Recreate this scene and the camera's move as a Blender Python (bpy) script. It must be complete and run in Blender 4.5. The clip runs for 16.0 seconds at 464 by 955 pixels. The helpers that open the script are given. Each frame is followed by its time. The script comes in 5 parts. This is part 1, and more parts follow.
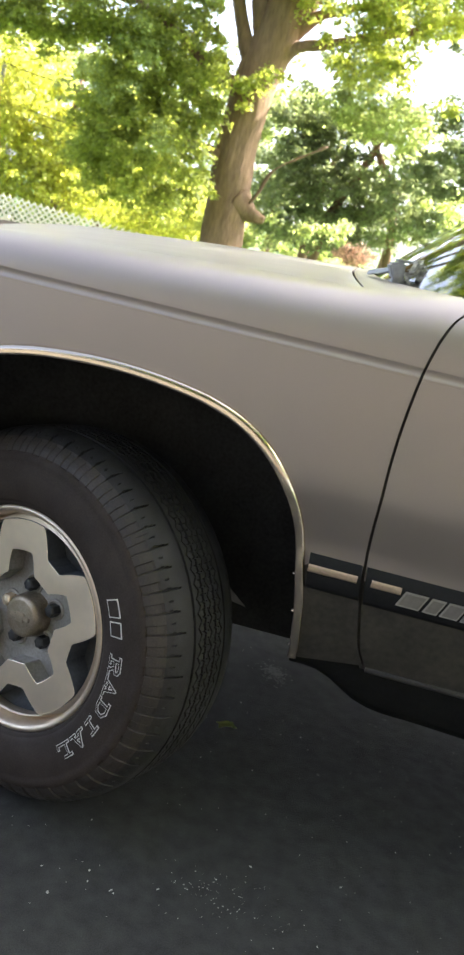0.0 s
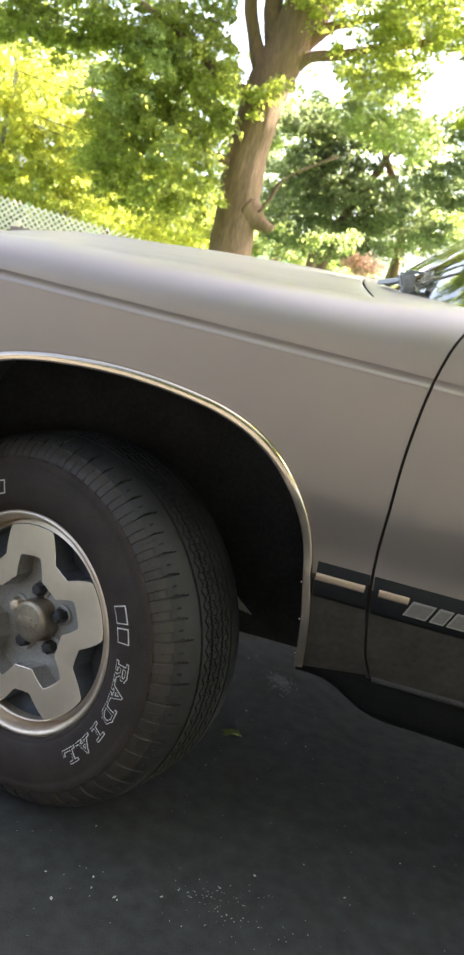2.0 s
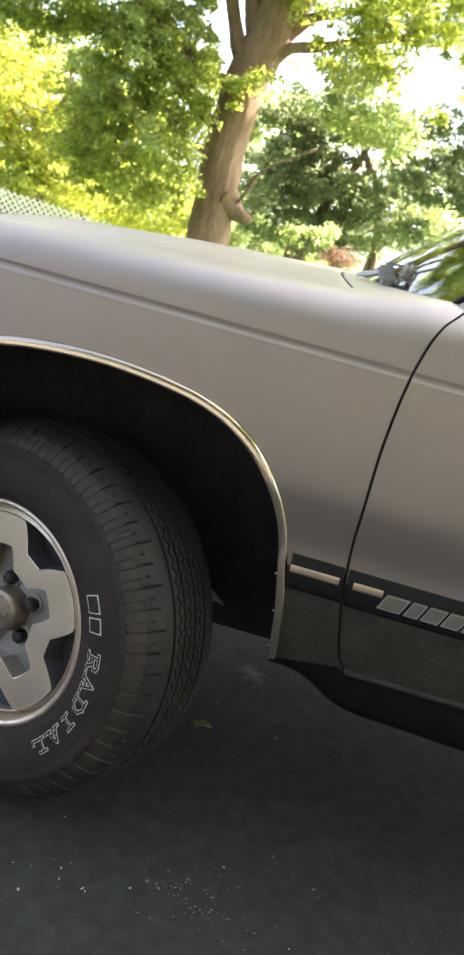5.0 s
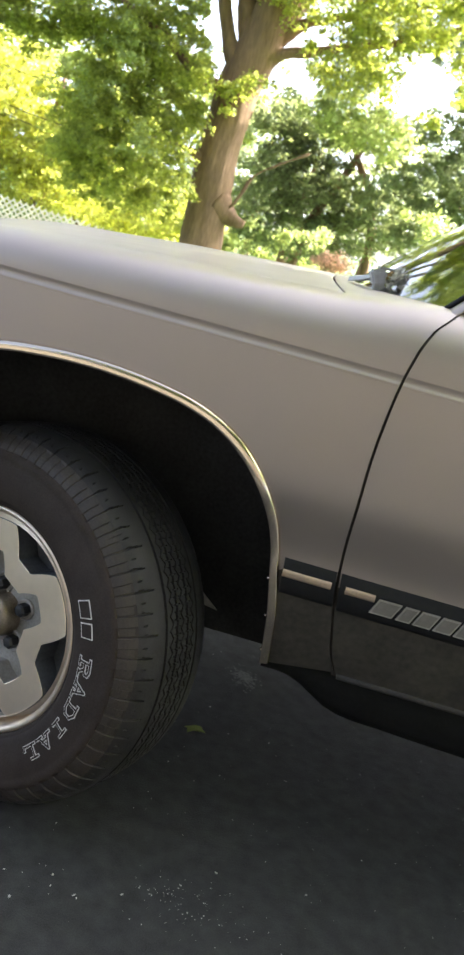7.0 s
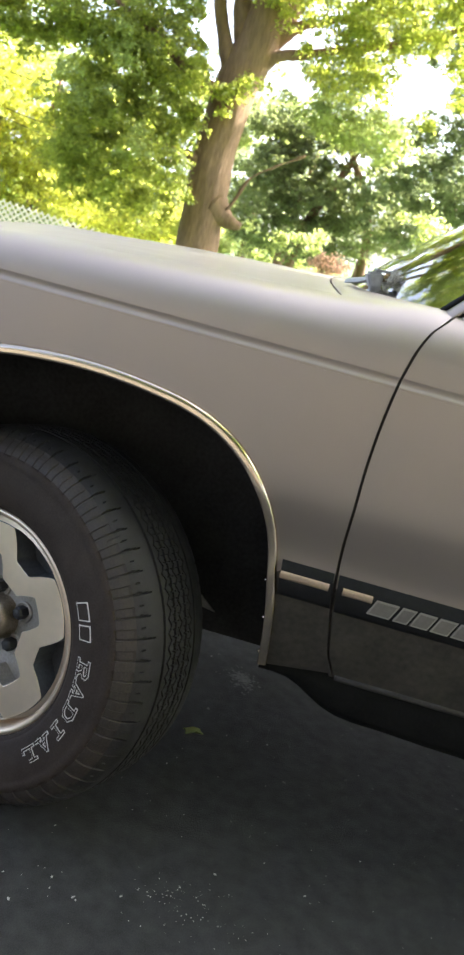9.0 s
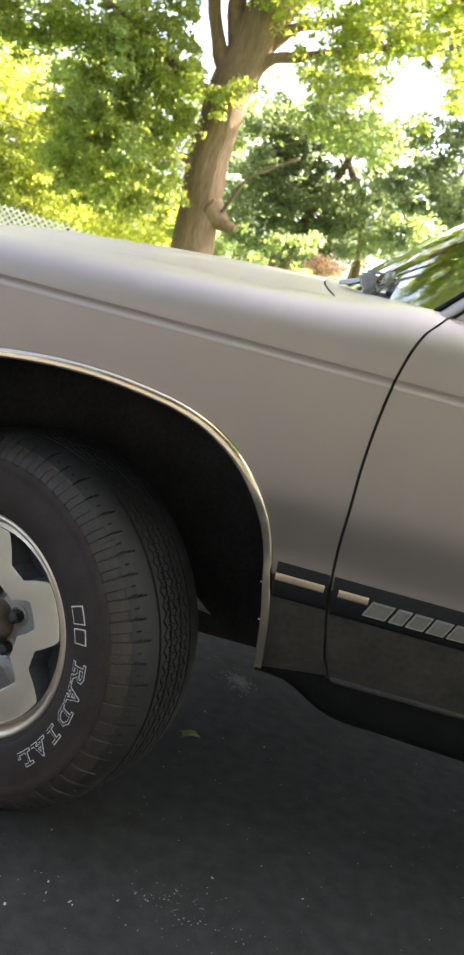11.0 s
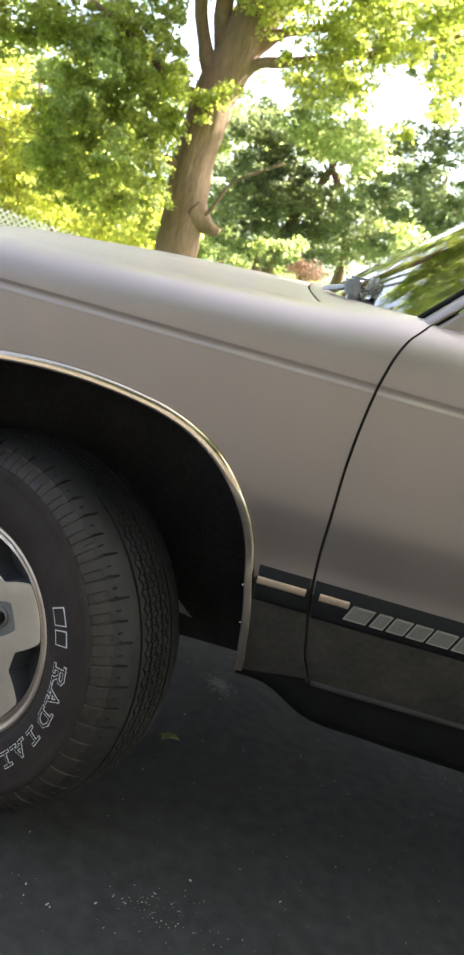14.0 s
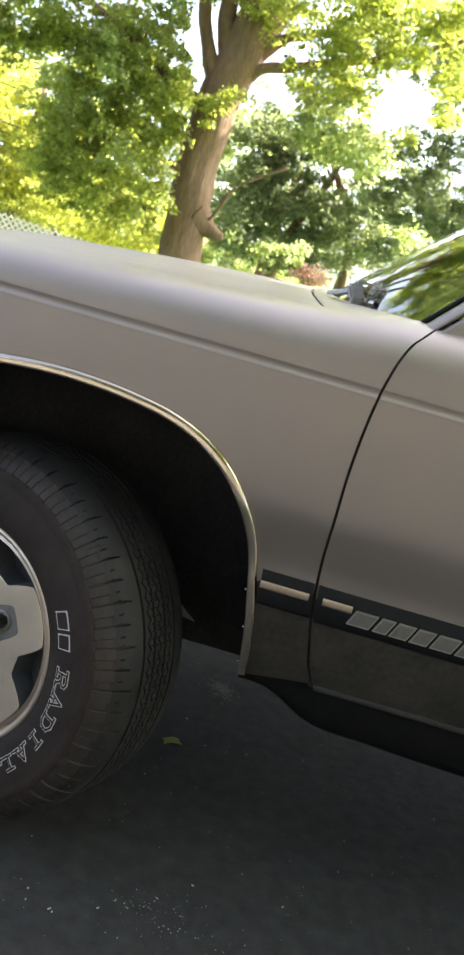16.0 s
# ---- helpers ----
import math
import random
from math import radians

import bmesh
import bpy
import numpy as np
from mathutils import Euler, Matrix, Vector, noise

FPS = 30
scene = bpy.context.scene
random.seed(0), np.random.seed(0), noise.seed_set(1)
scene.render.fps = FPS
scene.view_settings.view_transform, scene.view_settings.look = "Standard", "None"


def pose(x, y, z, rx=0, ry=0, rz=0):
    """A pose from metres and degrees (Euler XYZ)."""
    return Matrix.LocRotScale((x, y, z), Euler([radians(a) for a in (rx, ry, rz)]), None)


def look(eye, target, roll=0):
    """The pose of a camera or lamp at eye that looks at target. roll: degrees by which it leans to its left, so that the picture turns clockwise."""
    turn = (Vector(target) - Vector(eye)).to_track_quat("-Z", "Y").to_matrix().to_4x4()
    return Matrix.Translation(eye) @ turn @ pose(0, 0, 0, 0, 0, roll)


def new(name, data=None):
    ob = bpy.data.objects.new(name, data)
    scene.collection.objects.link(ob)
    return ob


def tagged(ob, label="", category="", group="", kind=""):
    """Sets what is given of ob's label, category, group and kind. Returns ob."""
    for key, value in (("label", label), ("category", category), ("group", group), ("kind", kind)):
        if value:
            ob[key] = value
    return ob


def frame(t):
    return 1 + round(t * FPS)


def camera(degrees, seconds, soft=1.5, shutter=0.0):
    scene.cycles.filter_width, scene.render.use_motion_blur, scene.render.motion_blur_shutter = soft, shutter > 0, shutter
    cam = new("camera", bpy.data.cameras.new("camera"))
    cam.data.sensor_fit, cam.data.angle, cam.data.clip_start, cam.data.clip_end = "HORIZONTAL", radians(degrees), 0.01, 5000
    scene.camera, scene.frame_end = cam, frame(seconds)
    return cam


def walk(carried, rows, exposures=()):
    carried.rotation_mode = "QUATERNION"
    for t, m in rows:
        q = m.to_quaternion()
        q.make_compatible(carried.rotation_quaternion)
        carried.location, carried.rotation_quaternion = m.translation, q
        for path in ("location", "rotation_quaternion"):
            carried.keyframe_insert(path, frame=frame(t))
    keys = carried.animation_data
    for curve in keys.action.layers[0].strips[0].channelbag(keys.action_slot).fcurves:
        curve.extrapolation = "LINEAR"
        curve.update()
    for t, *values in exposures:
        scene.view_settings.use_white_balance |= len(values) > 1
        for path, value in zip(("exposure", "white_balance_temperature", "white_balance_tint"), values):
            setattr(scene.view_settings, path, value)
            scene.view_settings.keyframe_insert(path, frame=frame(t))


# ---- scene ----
cam = camera(29.0, 16.0, soft=2.7)
cam.data.dof.use_dof, cam.data.dof.focus_distance, cam.data.dof.aperture_fstop = True, 1.65, 18.0


def held(x, y, z, yaw, pitch, roll):
    """A hand-held camera: heading to its left, tilt up, lean to its left, in degrees."""
    return pose(x, y, z, 0, 0, yaw) @ pose(0, 0, 0, 90 + pitch) @ pose(0, 0, 0, 0, 0, roll)


PATH = [
    (0.0, held(0.4537, -1.4481, 1.1496, 4.414, -15.874, 13.198)),
    (0.5, held(0.4510, -1.4493, 1.1494, 4.407, -15.687, 13.390)),
    (1.0, held(0.4481, -1.4508, 1.1482, 4.511, -15.560, 13.650)),
    (1.5, held(0.4497, -1.4527, 1.1493, 4.906, -15.491, 13.612)),
    (2.0, held(0.4495, -1.4522, 1.1498, 4.929, -15.486, 13.728)),
    (2.5, held(0.4477, -1.4453, 1.1467, 4.973, -15.448, 13.789)),
    (3.0, held(0.4426, -1.4392, 1.1418, 4.909, -15.640, 14.120)),
    (3.5, held(0.4501, -1.4339, 1.1428, 4.651, -15.742, 14.276)),
    (4.0, held(0.4450, -1.4383, 1.1426, 3.839, -15.772, 14.614)),
    (6.5, held(0.4451, -1.4420, 1.1442, 2.825, -15.285, 15.289)),
    (7.0, held(0.4470, -1.4385, 1.1433, 2.714, -15.209, 15.213)),
    (7.5, held(0.4477, -1.4404, 1.1445, 2.735, -15.124, 15.074)),
    (8.0, held(0.4475, -1.4406, 1.1445, 2.697, -15.120, 15.015)),
    (8.5, held(0.4476, -1.4433, 1.1452, 2.652, -15.112, 15.018)),
    (9.0, held(0.4469, -1.4427, 1.1447, 2.573, -15.047, 15.050)),
    (11.5, held(0.4510, -1.4398, 1.1453, 2.416, -14.846, 14.696)),
    (12.0, held(0.4508, -1.4412, 1.1454, 2.455, -14.826, 14.718)),
    (12.5, held(0.4507, -1.4414, 1.1453, 2.452, -14.781, 14.776)),
    (13.0, held(0.4476, -1.4417, 1.1456, 2.222, -14.768, 15.088)),
    (13.5, held(0.4466, -1.4431, 1.1457, 1.221, -14.461, 15.555)),
    (14.0, held(0.4471, -1.4443, 1.1453, 1.258, -14.346, 15.710)),
    (14.5, held(0.4452, -1.4415, 1.1443, 1.304, -14.290, 15.820)),
    (15.0, held(0.4462, -1.4434, 1.1452, 1.335, -14.270, 15.799)),
    (15.5, held(0.4469, -1.4427, 1.1455, 1.403, -14.214, 15.805)),
    (16.0, held(0.4459, -1.4448, 1.1450, 1.495, -14.129, 15.785)),
]
walk(cam, PATH, [(0.0, 3.24, 6230, 7.5), (3.0, 3.33, 6230, 7.5), (3.5, 3.43, 6230, 7.5), (4.0, 3.37, 6230, 7.5), (6.5, 3.20, 6230, 7.5), (9.2, 3.24, 6230, 7.5), (12.5, 3.18, 6210, 7.5), (15.0, 3.12, 6180, 7.5), (16.0, 3.03, 6180, 7.5)])

# ---- world and light ----
world = bpy.data.worlds.new("sky")
scene.world = world
world.use_nodes = True
wn = world.node_tree.nodes
wbg = wn["Background"]
sky = wn.new("ShaderNodeTexSky")
sky.sky_type = "NISHITA"
sky.sun_disc = False
SUN_ELEVATION, SUN_AZIMUTH = radians(42), radians(62)  # azimuth from +y towards +x
sky.sun_elevation, sky.sun_rotation = SUN_ELEVATION, SUN_AZIMUTH
sky.air_density, sky.dust_density, sky.ozone_density = 0.3, 3.0, 0.0
wbg.inputs["Strength"].default_value = 0.128
haze = wn.new("ShaderNodeHueSaturation")
haze.inputs["Saturation"].default_value = 0.65
world.node_tree.links.new(sky.outputs["Color"], haze.inputs["Color"])
world.node_tree.links.new(haze.outputs["Color"], wbg.inputs["Color"])
sun = new("sun", bpy.data.lights.new("sun", "SUN"))
sun.data.energy, sun.data.angle, sun.data.color = 3.8, radians(0.6), (1.0, 0.93, 0.80)
sun_way = Vector((math.cos(SUN_ELEVATION) * math.sin(SUN_AZIMUTH), math.cos(SUN_ELEVATION) * math.cos(SUN_AZIMUTH), math.sin(SUN_ELEVATION)))
sun.matrix_world = look(sun_way * 60, (0, 0, 0))

# ---- materials ----


def material(name, colour, rough=0.5, metal=0.0, coat=0.0, coat_rough=0.03, vary=0.0, scale=8.0, fine=120.0, bump=0.0, bump_scale=200.0,
             rough_vary=0.0, by_piece=0.0, tint=None, spec=0.5, stretch=1.0, relief=0.002):
    """A surface with colour that varies at two scales, fine relief and uneven gloss."""
    m = bpy.data.materials.new(name)
    m.use_nodes = True
    n, l = m.node_tree.nodes, m.node_tree.links
    p = n["Principled BSDF"]
    p.inputs["Base Color"].default_value = (*colour, 1)
    p.inputs["Roughness"].default_value, p.inputs["Metallic"].default_value = rough, metal
    p.inputs["Coat Weight"].default_value, p.inputs["Coat Roughness"].default_value = coat, coat_rough
    p.inputs["Specular IOR Level"].default_value = spec
    where = n.new("ShaderNodeTexCoord").outputs["Object"]
    if stretch != 1.0:
        drawn = n.new("ShaderNodeVectorMath")
        drawn.operation = "MULTIPLY"
        drawn.inputs[1].default_value = (1, 1, stretch)
        l.new(where, drawn.inputs[0])
        where = drawn.outputs["Vector"]

    def speck(size, detail=3):
        t = n.new("ShaderNodeTexNoise")
        t.inputs["Scale"].default_value, t.inputs["Detail"].default_value = size, detail
        l.new(where, t.inputs["Vector"])
        return t.outputs["Fac"]

    if vary:
        both = n.new("ShaderNodeMath")
        both.operation = "ADD"
        l.new(speck(scale), both.inputs[0]), l.new(speck(fine), both.inputs[1])
        ramp = n.new("ShaderNodeMapRange")
        ramp.inputs["From Min"].default_value, ramp.inputs["From Max"].default_value = 0.6, 1.4
        l.new(both.outputs[0], ramp.inputs["Value"])
        mix = n.new("ShaderNodeMix")
        mix.data_type = "RGBA"
        other = tint or colour
        mix.inputs["A"].default_value = (*[c * (1 - vary) for c in colour], 1)
        mix.inputs["B"].default_value = (*[min(1, c * (1 + vary)) for c in other], 1)
        l.new(ramp.outputs["Result"], mix.inputs["Factor"])
        last = mix.outputs["Result"]
        if by_piece:
            g = n.new("ShaderNodeNewGeometry")
            hsv = n.new("ShaderNodeHueSaturation")
            r2 = n.new("ShaderNodeMapRange")
            r2.inputs["To Min"].default_value, r2.inputs["To Max"].default_value = 1 - by_piece, 1 + by_piece
            l.new(g.outputs["Random Per Island"], r2.inputs["Value"])
            l.new(r2.outputs["Result"], hsv.inputs["Value"]), l.new(last, hsv.inputs["Color"])
            last = hsv.outputs["Color"]
        l.new(last, p.inputs["Base Color"])
    if rough_vary:
        rr = n.new("ShaderNodeMapRange")
        rr.inputs["From Min"].default_value, rr.inputs["From Max"].default_value = 0.3, 0.7
        rr.inputs["To Min"].default_value, rr.inputs["To Max"].default_value = max(0.02, rough - rough_vary), min(1, rough + rough_vary)
        l.new(speck(scale * 2.3), rr.inputs["Value"]), l.new(rr.outputs["Result"], p.inputs["Roughness"])
    if bump:
        b = n.new("ShaderNodeBump")
        b.inputs["Strength"].default_value, b.inputs["Distance"].default_value = bump, relief
        l.new(speck(bump_scale, 4), b.inputs["Height"]), l.new(b.outputs["Normal"], p.inputs["Normal"])
    return m


PAINT = material("pewter_paint", (0.432, 0.377, 0.345), rough=0.47, metal=0.84, coat=0.28, coat_rough=0.22, vary=0.05, scale=3, fine=900, rough_vary=0.04)
LOWER_PAINT = material("charcoal_paint", (0.062, 0.0575, 0.050), rough=0.45, metal=0.45, coat=0.4, coat_rough=0.12, vary=0.32, scale=16, fine=90, rough_vary=0.15, tint=(0.074, 0.066, 0.054))
BLACK_TRIM = material("black_trim", (0.013, 0.013, 0.014), rough=0.6, spec=0.2, vary=0.25, scale=30, bump=0.15, bump_scale=900)
DARK_UNDER = material("underbody_black", (0.045, 0.046, 0.047), rough=0.9, spec=0.12, vary=0.4, scale=12, bump=0.3, bump_scale=120)
UNDERCOAT = material("undercoat", (0.008, 0.008, 0.0075), rough=0.85, spec=0.15, vary=0.4, scale=20, bump=0.3, bump_scale=150)
HEM = material("dusty_hem", (0.050, 0.045, 0.038), rough=0.65, spec=0.2, vary=0.35, scale=30, fine=200)
# brown-grey that stands for the shade inside the door gap
GAP_SHADE = material("gap_shade", (0.045, 0.039, 0.034), rough=0.7, vary=0.3, scale=30)
CHROME = material("worn_chrome", (0.76, 0.67, 0.555), rough=0.13, metal=0.96, vary=0.08, scale=5, fine=22, rough_vary=0.06, tint=(0.74, 0.63, 0.52))
WORN_BRIGHT = material("worn_insert", (0.64, 0.51, 0.39), rough=0.42, metal=0.7, vary=0.25, scale=40, fine=300, tint=(0.55, 0.42, 0.30), rough_vary=0.1)
POLISHED = material("brushed_alloy", (0.92, 0.765, 0.58), rough=0.36, metal=0.85, vary=0.05, scale=9, fine=60, rough_vary=0.05)
# weathered wiper plastic, its grey raised further to hold lens haze
GREY_TRIM = material("weathered_hazed_plastic", (0.36, 0.36, 0.355), rough=0.55, vary=0.2, scale=40, bump=0.2, bump_scale=700)
RIM_LIP = material("dulled_rim_lip", (0.70, 0.58, 0.45), rough=0.42, metal=0.8, vary=0.12, scale=14, fine=80, rough_vary=0.08)
HUB_GREY = material("grey_hub_paint", (0.33, 0.31, 0.28), rough=0.4, metal=0.5, vary=0.25, scale=25, fine=200, rough_vary=0.1)
NUT_BLACK = material("blackened_nut", (0.048, 0.048, 0.050), rough=0.4, metal=0.5, vary=0.3, scale=60)
POCKET = material("painted_alloy", (0.095, 0.102, 0.110), rough=0.4, metal=0.3, vary=0.3, scale=25, fine=200, rough_vary=0.1)
# warm bounce and cool sky light are put into the sidewall and tread colours
RUBBER = material("tyre_rubber", (0.0325, 0.0250, 0.0205), rough=0.7, vary=0.3, scale=14, fine=350, bump=0.15, bump_scale=600, tint=(0.0405, 0.0305, 0.0245), rough_vary=0.1, spec=0.22)
TREAD = material("tread_rubber", (0.0225, 0.0222, 0.0228), rough=0.62, vary=0.3, scale=14, fine=350, bump=0.25, bump_scale=500, tint=(0.0300, 0.0285, 0.0280), rough_vary=0.1, spec=0.3)
WHITE_RUBBER = material("white_lettering", (0.72, 0.68, 0.62), rough=0.7, vary=0.2, scale=60)
BRONZE = material("cap_grime", (0.30, 0.235, 0.155), rough=0.4, metal=0.75, vary=0.3, scale=45, fine=300, tint=(0.33, 0.28, 0.22), bump=0.15, bump_scale=300)
EMBLEM = material("worn_emblem", (0.46, 0.38, 0.28), rough=0.35, metal=0.8, vary=0.2, scale=60)
SILVER = material("badge_silver", (0.50, 0.48, 0.45), rough=0.3, metal=0.8, vary=0.1, scale=50)
BADGE_FACE = material("badge_face", (0.30, 0.285, 0.265), rough=0.38, metal=0.75, vary=0.15, scale=50)
MUD = material("dried_mud", (0.0240, 0.0208, 0.0190), rough=0.6, vary=0.3, scale=6, fine=260, bump=0.3, bump_scale=400, tint=(0.042, 0.032, 0.026))
# lens haze over the wheel well is put into this lifted bluish grey
HOUSING = material("haze_lifted_housing", (0.150, 0.154, 0.162), rough=0.9, spec=0.12, vary=0.35, scale=9, bump=0.3, bump_scale=120)
GLASS_DARK = material("tinted_glass", (0.16, 0.19, 0.175), rough=0.05, spec=1.0, coat=1.0, coat_rough=0.03)
GLASS_DARK.node_tree.nodes["Principled BSDF"].inputs["Transmission Weight"].default_value = 1.0
ASPHALT = material("asphalt", (0.0400, 0.0405, 0.0395), rough=0.88, vary=0.34, scale=26, fine=420, bump=0.85, bump_scale=260, tint=(0.0480, 0.0485, 0.0475), rough_vary=0.08, spec=0.15)
GRASS = material("grass_ground", (0.06, 0.11, 0.03), rough=0.9, vary=0.4, scale=1.5, fine=40, bump=0.5, bump_scale=60)
BARK = material("bark", (0.172, 0.102, 0.060), rough=0.9, vary=0.24, scale=3.5, fine=22, bump=0.8, bump_scale=18, tint=(0.235, 0.144, 0.089), stretch=0.24, relief=0.03)
LATTICE = material("lattice_wood", (0.80, 0.69, 0.58), rough=0.7, vary=0.12, scale=6, fine=60)
POLE_WOOD = material("pole_wood", (0.28, 0.25, 0.21), rough=0.9, vary=0.3, scale=4, fine=60)
SIDING = material("beige_siding", (0.16, 0.145, 0.125), rough=0.75, vary=0.06, scale=1.2, fine=30)
FOUNDATION = material("foundation_concrete", (0.05, 0.05, 0.048), rough=0.9, vary=0.2, scale=3, fine=40)
ROOFING = material("shingle_grey", (0.10, 0.095, 0.09), rough=0.9, vary=0.3, scale=4, fine=40)
DEBRIS = material("dry_leaf", (0.36, 0.31, 0.245), rough=0.8, vary=0.5, scale=60, fine=300, tint=(0.74, 0.68, 0.58))
STAIN = material("lichen", (0.105, 0.108, 0.098), rough=0.9, vary=0.5, scale=60, fine=240, bump=0.5, bump_scale=200)
PALE_STONE = material("pale_stone", (0.42, 0.40, 0.37), rough=0.9, vary=0.3, scale=80)


def leaf_material(name, colour, through_colour, spread=0.45):
    """Leaves that let light through, each leaf of its own shade."""
    m = bpy.data.materials.new(name)
    m.use_nodes = True
    n, l = m.node_tree.nodes, m.node_tree.links
    p, out = n["Principled BSDF"], n["Material Output"]
    g = n.new("ShaderNodeNewGeometry")
    tone = n.new("ShaderNodeMapRange")
    tone.inputs["To Min"].default_value, tone.inputs["To Max"].default_value = 1 - spread, 1 + spread
    l.new(g.outputs["Random Per Island"], tone.inputs["Value"])
    trans = n.new("ShaderNodeBsdfTranslucent")
    for base, target in ((colour, p.inputs["Base Color"]), (through_colour, trans.inputs["Color"])):
        h = n.new("ShaderNodeHueSaturation")
        h.inputs["Color"].default_value = (*base, 1)
        l.new(tone.outputs["Result"], h.inputs["Value"]), l.new(h.outputs["Color"], target)
    p.inputs["Roughness"].default_value = 0.6
    mix = n.new("ShaderNodeMixShader")
    mix.inputs["Fac"].default_value = 0.5
    l.new(p.outputs["BSDF"], mix.inputs[1]), l.new(trans.outputs["BSDF"], mix.inputs[2]), l.new(mix.outputs["Shader"], out.inputs["Surface"])
    return m


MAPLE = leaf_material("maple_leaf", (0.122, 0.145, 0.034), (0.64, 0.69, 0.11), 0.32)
# maple leaf again, with sunlight and glare put into a paler colour
PALE_MAPLE = leaf_material("sun_paled_leaf", (0.14, 0.18, 0.06), (0.68, 0.74, 0.24), 0.3)
# shade and lens haze are put into the next two leaf colours
SHADE_TONED = leaf_material("shade_toned_leaf", (0.092, 0.113, 0.062), (0.40, 0.45, 0.17), 0.35)
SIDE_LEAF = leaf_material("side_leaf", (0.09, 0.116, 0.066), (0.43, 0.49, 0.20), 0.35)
# full sun is put into this bright yellow leaf colour
SUN_TONED = leaf_material("sun_toned_leaf", (0.20, 0.23, 0.03), (0.88, 0.86, 0.16), 0.35)
RED_LEAF = leaf_material("red_leaf", (0.52, 0.33, 0.25), (0.95, 0.66, 0.52))

# ---- mesh helpers ----


def mesh_of(name, verts, faces, mat, smooth=True):
    me = bpy.data.meshes.new(name)
    me.from_pydata([tuple(v) for v in verts], [], [tuple(f) for f in faces])
    me.materials.append(mat)
    if smooth:
        me.polygons.foreach_set("use_smooth", [True] * len(me.polygons))
    me.update()
    return me


def put(name, me, parent=None, label="", m=None):
    ob = new(name, me)
    if parent is not None:
        ob.parent = parent
    if m is not None:
        ob.matrix_basis = m
    if label:
        ob["label"] = label
    return ob


def part(name, bm, mat, parent, label="", smooth=True, m=None):
    me = bpy.data.meshes.new(name)
    bmesh.ops.recalc_face_normals(bm, faces=bm.faces)
    bm.to_mesh(me)
    bm.free()
    me.materials.append(mat)
    if smooth:
        me.polygons.foreach_set("use_smooth", [True] * len(me.polygons))
    return put(name, me, parent, label, m)


def sheet(rows):
    """Vertices and faces of a grid given as rows of points."""
    h, w = len(rows), len(rows[0])
    verts = [p for r in rows for p in r]
    faces = [(i * w + j, i * w + j + 1, (i + 1) * w + j + 1, (i + 1) * w + j) for i in range(h - 1) for j in range(w - 1)]
    return verts, faces


def panel(name, rows, mat, parent, label="", thick=0.0, flip=False):
    """A pressed sheet: a grid of points, given thickness away from its face."""
    v, f = sheet(rows)
    if flip:
        f = [tuple(reversed(q)) for q in f]
    me = mesh_of(name, v, f, mat)
    uses = {}
    for q in me.polygons:
        for k in q.edge_keys:
            uses[k] = uses.get(k, 0) + 1
    for e in me.edges:
        e.use_edge_sharp = uses.get(tuple(sorted(e.vertices)), 0) == 1
    ob = put(name, me, parent, label)
    if thick:
        s = ob.modifiers.new("thickness", "SOLIDIFY")
        s.thickness, s.offset = thick, -1
    return ob


def box(bm, x0, x1, y0, y1, z0, z1, bevel=0.0):
    r = bmesh.ops.create_cube(bm, size=1)
    bmesh.ops.scale(bm, vec=(x1 - x0, y1 - y0, z1 - z0), verts=r["verts"])
    bmesh.ops.translate(bm, vec=((x0 + x1) / 2, (y0 + y1) / 2, (z0 + z1) / 2), verts=r["verts"])
    if bevel:
        edges = list({e for v in r["verts"] for e in v.link_edges})
        bmesh.ops.bevel(bm, geom=edges, offset=bevel, segments=2, affect="EDGES")
    return bm


def lathe(profile, steps, mat, name, smooth=True, closed=False):
    """A ring about the y axis from (radius, y) pairs."""
    rows = []
    for k in range(steps + 1):
        a = 2 * math.pi * k / steps
        rows.append([(r * math.cos(a), y, r * math.sin(a)) for r, y in profile])
    v, f = sheet(rows)
    w = len(profile)
    n = steps * w
    f = [tuple(i % n for i in q) for q in f]
    return mesh_of(name, v[:n], f, mat, smooth)


def tube(points, radii, sides=10):
    """A bent, tapering tube through points."""
    pts = [Vector(p) for p in points]
    rows = []
    for i, p in enumerate(pts):
        d = (pts[min(i + 1, len(pts) - 1)] - pts[max(i - 1, 0)]).normalized()
        u = d.cross(Vector((0.13, 0.95, 0.2)))
        if u.length < 0.1:
            u = d.cross(Vector((1, 0, 0)))
        u.normalize()
        w = d.cross(u)
        rows.append([p + radii[i] * (math.cos(2 * math.pi * k / sides) * u + math.sin(2 * math.pi * k / sides) * w) for k in range(sides)])
    verts = [p for r in rows for p in r]
    faces = []
    for i in range(len(rows) - 1):
        for k in range(sides):
            a, b = i * sides + k, i * sides + (k + 1) % sides
            faces.append((a, b, b + sides, a + sides))
    faces.append(tuple(reversed(range(sides))))
    faces.append(tuple(range(len(verts) - sides, len(verts))))
    return verts, faces


